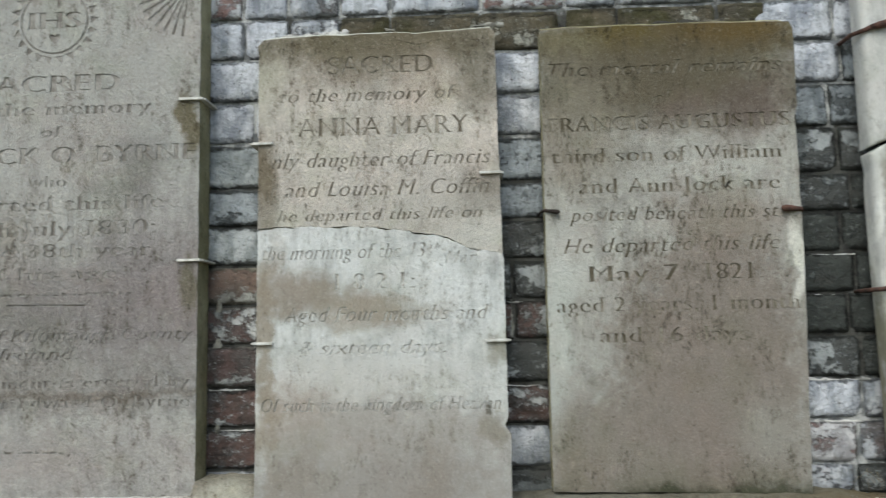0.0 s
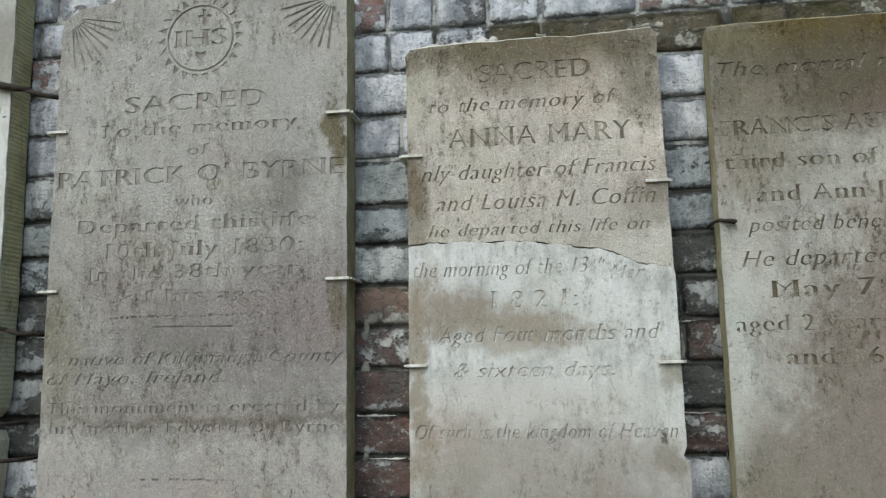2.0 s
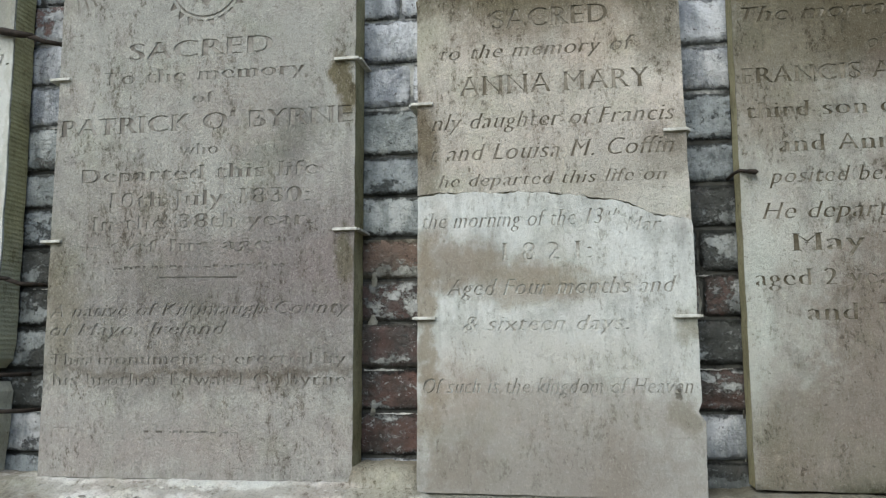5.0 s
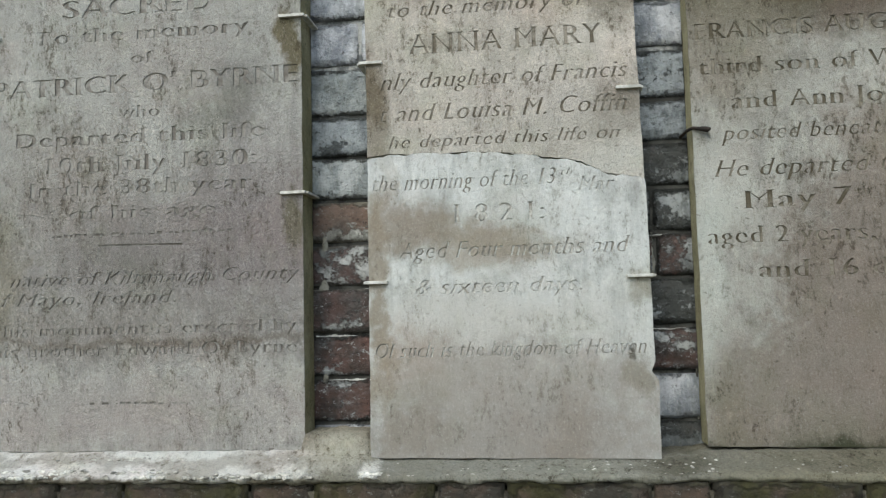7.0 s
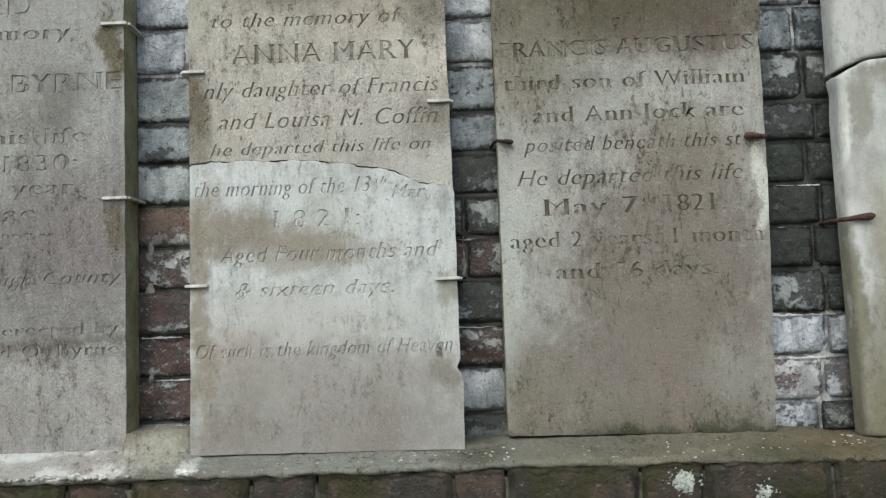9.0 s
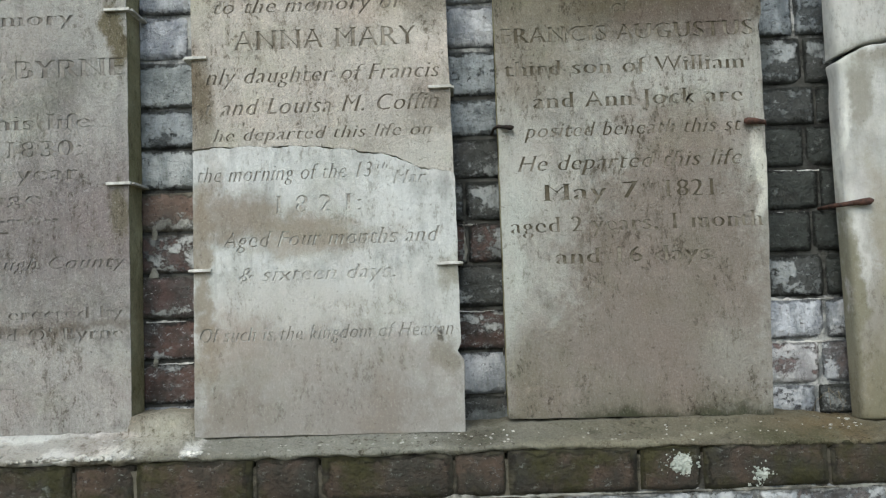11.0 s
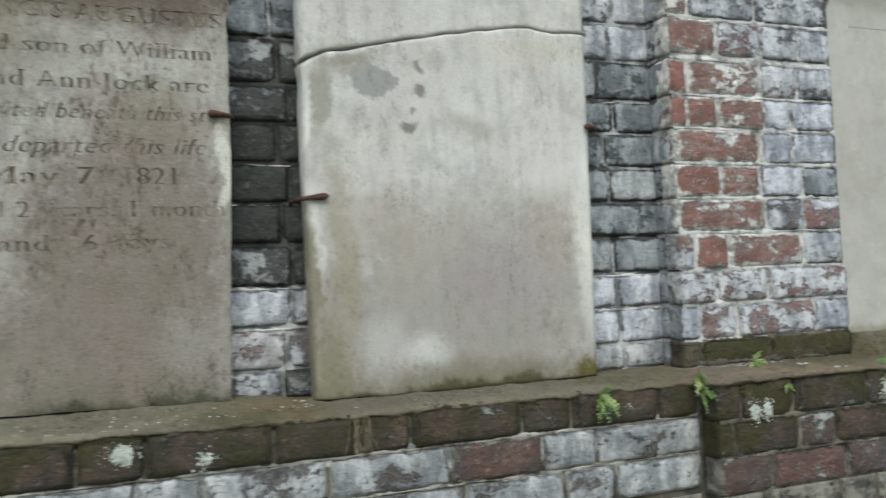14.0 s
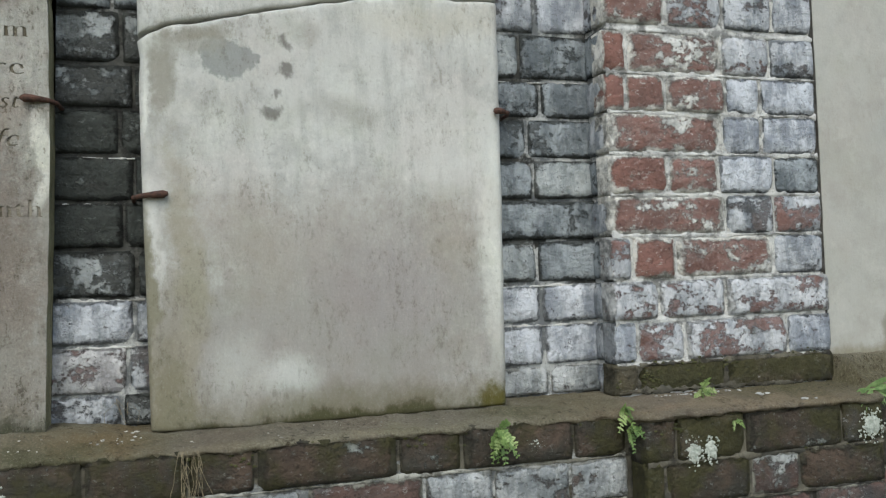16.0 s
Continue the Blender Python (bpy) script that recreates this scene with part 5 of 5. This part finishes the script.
# strips of wall between the stones: left end, inner joints by course, right end, and the kinds of brick from the lowest course up
STRIPS = [
    (-1.245, -1.065, {}, ["g", "w", "k", "k", "k", "k", "g", "h", "h", "W", "W", "m"]),
    (-0.565, -0.375, {11: [-0.462], 9: [-0.440]}, ["w", "x", "x", "Q", "Q", "y", "h", "g", "h", "W", "W", "WW"]),
    (-0.010, 0.160, {5: [0.052], 4: [0.055]}, ["k", "w", "x", "k", "xx", "kk", "k", "g", "g", "w", "W", "o"]),
    (0.520, 0.755, {0: [0.664], 1: [0.674], 2: [0.686], 3: [0.69], 4: [0.672], 5: [0.69], 6: [0.668], 7: [0.69], 8: [0.672], 9: [0.66], 10: [0.69], 11: [0.68]}, ["wk", "zw", "Ww", "kK", "KK", "KK", "KK", "kK", "kk", "gg", "Wg", "WW"]),
    (1.265, 1.535, {0: [1.41], 1: [1.401], 2: [1.398], 3: [1.393], 5: [1.391], 6: [1.38], 7: [1.411], 8: [1.37], 9: [1.404], 10: [1.42], 11: [1.40]}, ["pp", "WW", "WW", "hg", "g", "gh", "gg", "gg", "hg", "wW", "ww", "wW"]),
    (2.500, 2.800, {k: [2.60 + 0.04 * (k % 2), 2.70 + 0.04 * (k % 2)] for k in range(12)}, ["wwg"] * 7 + ["WwW"] * 5),
]
for x0, x1, joints, kinds in STRIPS:
    for k, codes in enumerate(kinds):
        ends = [x0] + joints.get(k, []) + [x1]
        for i, (a, b) in enumerate(zip(ends, ends[1:])):
            lay(wall, a, b, COURSE[k], COURSE[k + 1], FACE, codes[min(i, len(codes) - 1)], rng)

# courses above the stones
HEAD = [-0.56, -0.465, -0.375, -0.273, -0.172, 0.006, 0.171, 0.27, 0.463, 0.56, 0.685, 0.80]
for i, (a, b) in enumerate(zip(HEAD[2:], HEAD[3:])):
    if not (-0.01 < a < 0.1 or a > 0.5):
        lay(wall, a, b, 2.06, 2.135, FACE, "w" if a < -0.30 else "o", rng)
for k in range(12, 18):
    x = -1.3 - (k % 2) * 0.05
    i = 0
    row = HEAD if k == 12 else None
    while x < 2.75:
        w = (0.105, 0.205)[(i + k) % 2] * rng.uniform(0.93, 1.05)
        nxt = x + w
        if row:
            nxt = next((h for h in row if h > x + 0.05), x + w) if -0.6 < x < 0.79 else nxt
        if not 1.48 < (x + nxt) / 2 < 1.98:
            lay(wall, x, nxt, COURSE[k], COURSE[k + 1], FACE, rng.choice("WWwwm" if k == 12 else "Wwwgo"), rng)
        x, i = nxt, i + 1

# the pier: joints and kinds of brick from the lowest course up
PIER = [
    ([1.545, 1.732], "oMM"), ([1.548, 1.648, 1.872], "WmmW"), ([1.596, 1.738], "mmm"), ([1.545, 1.634, 1.85], "mRrw"), ([1.746, 1.854], "rwm"), ([1.627, 1.735, 1.858], "RrWg"),
    ([1.747, 1.835], "rWW"), ([1.545, 1.627, 1.758, 1.836], "RrrWW"), ([1.548, 1.752, 1.86], "Rrmw"), ([1.634, 1.759, 1.87], "rmww"), ([1.56, 1.745], "rww"), ([1.634, 1.76, 1.87], "mwww"),
    ([1.56, 1.75], "wrw"), ([1.634, 1.76, 1.87], "rrww"), ([1.56, 1.75], "wrw"), ([1.634, 1.76, 1.87], "rrww"), ([1.56, 1.75], "wrw"), ([1.634, 1.76, 1.87], "rrww")]
for k, (joints, codes) in enumerate(PIER):
    ends = [1.502] + joints + [1.966 + 0.01 * (k < 3)]
    for i, (a, b) in enumerate(zip(ends, ends[1:])):
        lay(pier, a, b, COURSE[k], COURSE[k + 1] - (0.008 if k == 8 else 0), PIER_FACE, codes[i], rng, 0.001 if k == 0 else 0.006)
for k in range(18):
    w, h = 0.078, COURSE[k + 1] - COURSE[k] - 0.009
    me = brick_mesh(w, h, 900 + k, 0.03)
    me.materials.append(BRICK["wwwgwgwwgwwwwwwwww"[k]])
    ob = new("brick", me)
    ob.parent = pier
    ob.matrix_basis = Matrix.Translation((1.5045, PIER_FACE + 0.052, (COURSE[k] + COURSE[k + 1]) / 2)) @ Matrix.Rotation(radians(-90), 4, "Z")

# ragged ridges of mortar, standing in places a little proud of the bricks
def ridge(parent, a, b, face, width, material, seed, upright=False):
    """A worn mortar joint from a to b, two points (x, z) on the wall's face."""
    bm = bmesh.new()
    ln = math.dist(a, b)
    k = max(3, int(ln / 0.005))
    rows = []
    for i in range(k + 1):
        f = i / k
        x, z = a[0] + (b[0] - a[0]) * f, a[1] + (b[1] - a[1]) * f
        fat = width * (0.62 + 0.8 * noise.noise((x * 17, z * 17, seed)) + 1.1 * noise.noise((x * 90, z * 90, seed + 3)))
        fat = max(0.0012, fat)
        mid = 0.0022 * noise.noise((x * 30, z * 30, seed + 7))
        out = 0.0006 + 0.0024 * noise.noise((x * 24, z * 24, seed + 11)) + 0.003 * noise.noise((x * 110, z * 110, seed + 2))
        row = []
        for u, y in ((-1.0, 0.0034), (-0.7, 0.0012 + 0.5 * out), (0.0, 0.0010 + 0.7 * out), (0.7, 0.0012 + 0.5 * out), (1.0, 0.0034)):
            e = mid + u * fat * (1 + 0.35 * noise.noise((x * 120, z * 120, seed + u * 5)))
            row.append(bm.verts.new((x + e, face + y, z) if upright else (x, face + y, z + e)))
        rows.append(row)
    for r, q in zip(rows, rows[1:]):
        for i in range(4):
            bm.faces.new((r[i], r[i + 1], q[i + 1], q[i]))
    bmesh.ops.recalc_face_normals(bm, faces=bm.faces)
    link("mortar_joint", bm, material, parent, smooth=True)


for k, (joints, codes) in enumerate(PIER[:13]):
    z0, z1 = COURSE[k], COURSE[k + 1] - (0.008 if k == 8 else 0)
    if k:
        sunk, fat = (0.0040, 0.8) if k < 4 else (0.0026, 0.95)
        ridge(pier, (1.506, z0 - (0.008 if k == 9 else 0)), (1.964, z0 - (0.008 if k == 9 else 0)), PIER_FACE + sunk, 0.0085 * fat, MORTAR_PIER, k * 3.1)
        for x in joints:
            ridge(pier, (x, z0 + 0.004), (x, z1 - 0.004), PIER_FACE + sunk, 0.0066 * fat, MORTAR_PIER, k * 2.7 + x, True)
# pale lips of lime along the upper arrises between the stones
for x0, x1, z, w in ((-0.527, -0.420, 1.408, 0.0034), (-0.527, -0.425, 1.333, 0.0030), (-0.527, -0.420, 1.488, 0.0022), (0.036, 0.114, 1.408, 0.0028), (0.040, 0.112, 1.564, 0.0020),
                     (0.572, 0.702, 1.409, 0.0044), (0.570, 0.700, 1.334, 0.0040), (0.580, 0.660, 1.564, 0.0024), (0.576, 0.690, 1.640, 0.0018), (-1.195, -1.108, 1.564, 0.0026), (-1.195, -1.108, 1.408, 0.0034),
                     (-1.195, -1.110, 1.334, 0.0024), (1.310, 1.500, 1.408, 0.0028), (1.308, 1.500, 1.790, 0.0022), (1.308, 1.500, 1.334, 0.0028)):
    ridge(wall, (x0, z), (x1, z), FACE + 0.0022, w, MORTAR_PIER, 7.0 * x0 + z * 31)
# old pointing left standing in the upright joints beside the stones
for x, z0, z1, w in ((-0.512, 1.42, 1.61, 0.0075), (-0.514, 1.27, 1.36, 0.0050), (0.048, 1.50, 1.57, 0.0045), (0.112, 1.26, 1.40, 0.0040)):
    ridge(wall, (x, z0), (x + 0.003, z1), FACE, w, MORTAR_LOW_PALE, x * 13 + z0, True)
for a, b, w, mat, seed in (((-0.45, 2.094), (-0.19, 2.103), 0.010, MORTAR_PIER, 61.0), ((-0.19, 2.103), (0.05, 2.106), 0.006, MORTAR_LOW_PALE, 62.0), ((0.10, 2.092), (0.56, 2.098), 0.006, MORTAR_LOW, 63.0)):
    ridge(wall, a, b, FACE - 0.002, w, mat, seed)
# mossy pointing round the pier's lowest course
for x in (1.545, 1.732):
    ridge(pier, (x, 1.210), (x, 1.257), PIER_FACE + 0.0016, 0.0090, MORTAR_LOW, 71.0 + x, True)
ridge(pier, (1.506, 1.211), (1.968, 1.211), PIER_FACE - 0.001, 0.0100, MORTAR_LOW, 73.0)
ridge(pier, (1.548, 1.258), (1.968, 1.258), PIER_FACE + 0.0005, 0.0070, MORTAR_LOW, 74.0)
# the foot of the wall
LOW = [1.188, 1.113, 1.040, 0.966]
ROWS_LOW = [
    [-1.45, -1.24, -1.13, -0.92, -0.81, -0.60, -0.50, -0.306, -0.20, 0.018, 0.102, 0.315, 0.415, 0.62, 0.762, 0.862, 1.083, 1.190, 1.389, 1.490],
    [-1.40, -1.19, -0.98, -0.87, -0.66, -0.45, -0.34, -0.13, -0.02, 0.19, 0.40, 0.50, 0.71, 0.937, 1.125, 1.243, 1.38, 1.490],
    [-1.45, -1.24, -1.03, -0.82, -0.72, -0.51, -0.30, -0.09, 0.02, 0.23, 0.44, 0.65, 0.75, 0.96, 1.17, 1.28, 1.490],
]
for k, ends in enumerate(ROWS_LOW):
    for i, (a, b) in enumerate(zip(ends, ends[1:])):
        code = ("D" if k == 0 else "dpppp"[(i * 3 + k) % 5])
        lay(low, a, b, LOW[k + 1], LOW[k], LOW_FACE, code, rng, 0.005)
    ends = [[1.992, 2.223, 2.33, 2.54, 2.75], [1.992, 2.075, 2.269, 2.48, 2.70], [1.992, 2.24, 2.34, 2.55]][k]
    for i, (a, b) in enumerate(zip(ends, ends[1:])):
        lay(low, a, b, LOW[k + 1], LOW[k], LOW_FACE, ["DdDd", "Dqdq", "qdqd"][k][i], rng, 0.008)
    if k:
        ridge(low, (-1.45, LOW[k]), (1.485, LOW[k]), LOW_FACE + 0.001, 0.0045, MORTAR_LOW_PALE, k * 5.3)
        ridge(low, (1.992, LOW[k]), (2.7, LOW[k]), LOW_FACE, 0.0055, MORTAR_LOW_PALE, k * 6.3)
        ridge(plinth, (1.498, LOW[k] - 0.010), (1.984, LOW[k] - 0.010), PLINTH_FACE, 0.0055, MORTAR_LOW, k * 7.3)
    ends = [[1.494, 1.555, 1.690, 1.895, 1.989], [1.494, 1.53, 1.70, 1.80, 1.989], [1.494, 1.62, 1.83, 1.989]][k]
    for i, (a, b) in enumerate(zip(ends, ends[1:])):
        lay(plinth, a, b, LOW[k + 1] - 0.010, LOW[k] - 0.006, PLINTH_FACE, ["DMDM", "MDdD", "dqd"][k][i], rng, 0.004)

# deeper courses, never near the eye
verts, faces = [], []
for face, x0, x1 in ((LOW_FACE, -1.45, 1.49), (PLINTH_FACE, 1.494, 1.989), (LOW_FACE, 1.992, 2.75)):
    for k in range(12):
        z1 = 0.955 - k * 0.077
        x = x0
        while x < x1 - 0.03:
            w = min(0.205 if (k + int(x * 7)) % 2 else 0.105, x1 - x)
            o = len(verts)
            a, b, c, d = x + 0.005, x + w - 0.005, z1 - 0.067, z1
            for y, g in ((face, 0.004), (face + 0.005, 0.0), (face + 0.03, 0.0)):
                verts += [(a + g, y, c + g), (b - g, y, c + g), (b - g, y, d - g), (a + g, y, d - g)]
            faces.append((o, o + 1, o + 2, o + 3))
            for r in (0, 4):
                for i in range(4):
                    j = (i + 1) % 4
                    faces.append((o + r + i, o + r + 4 + i, o + r + 4 + j, o + r + j))
            x += w
me = bpy.data.meshes.new("lower_bricks")
me.from_pydata(verts, [], faces)
me.materials.append(BRICK["d"])
deep = new("lower_bricks", me)
deep.parent = low
tagged(deep, "damp dark red bricks near the ground", kind="stuff")
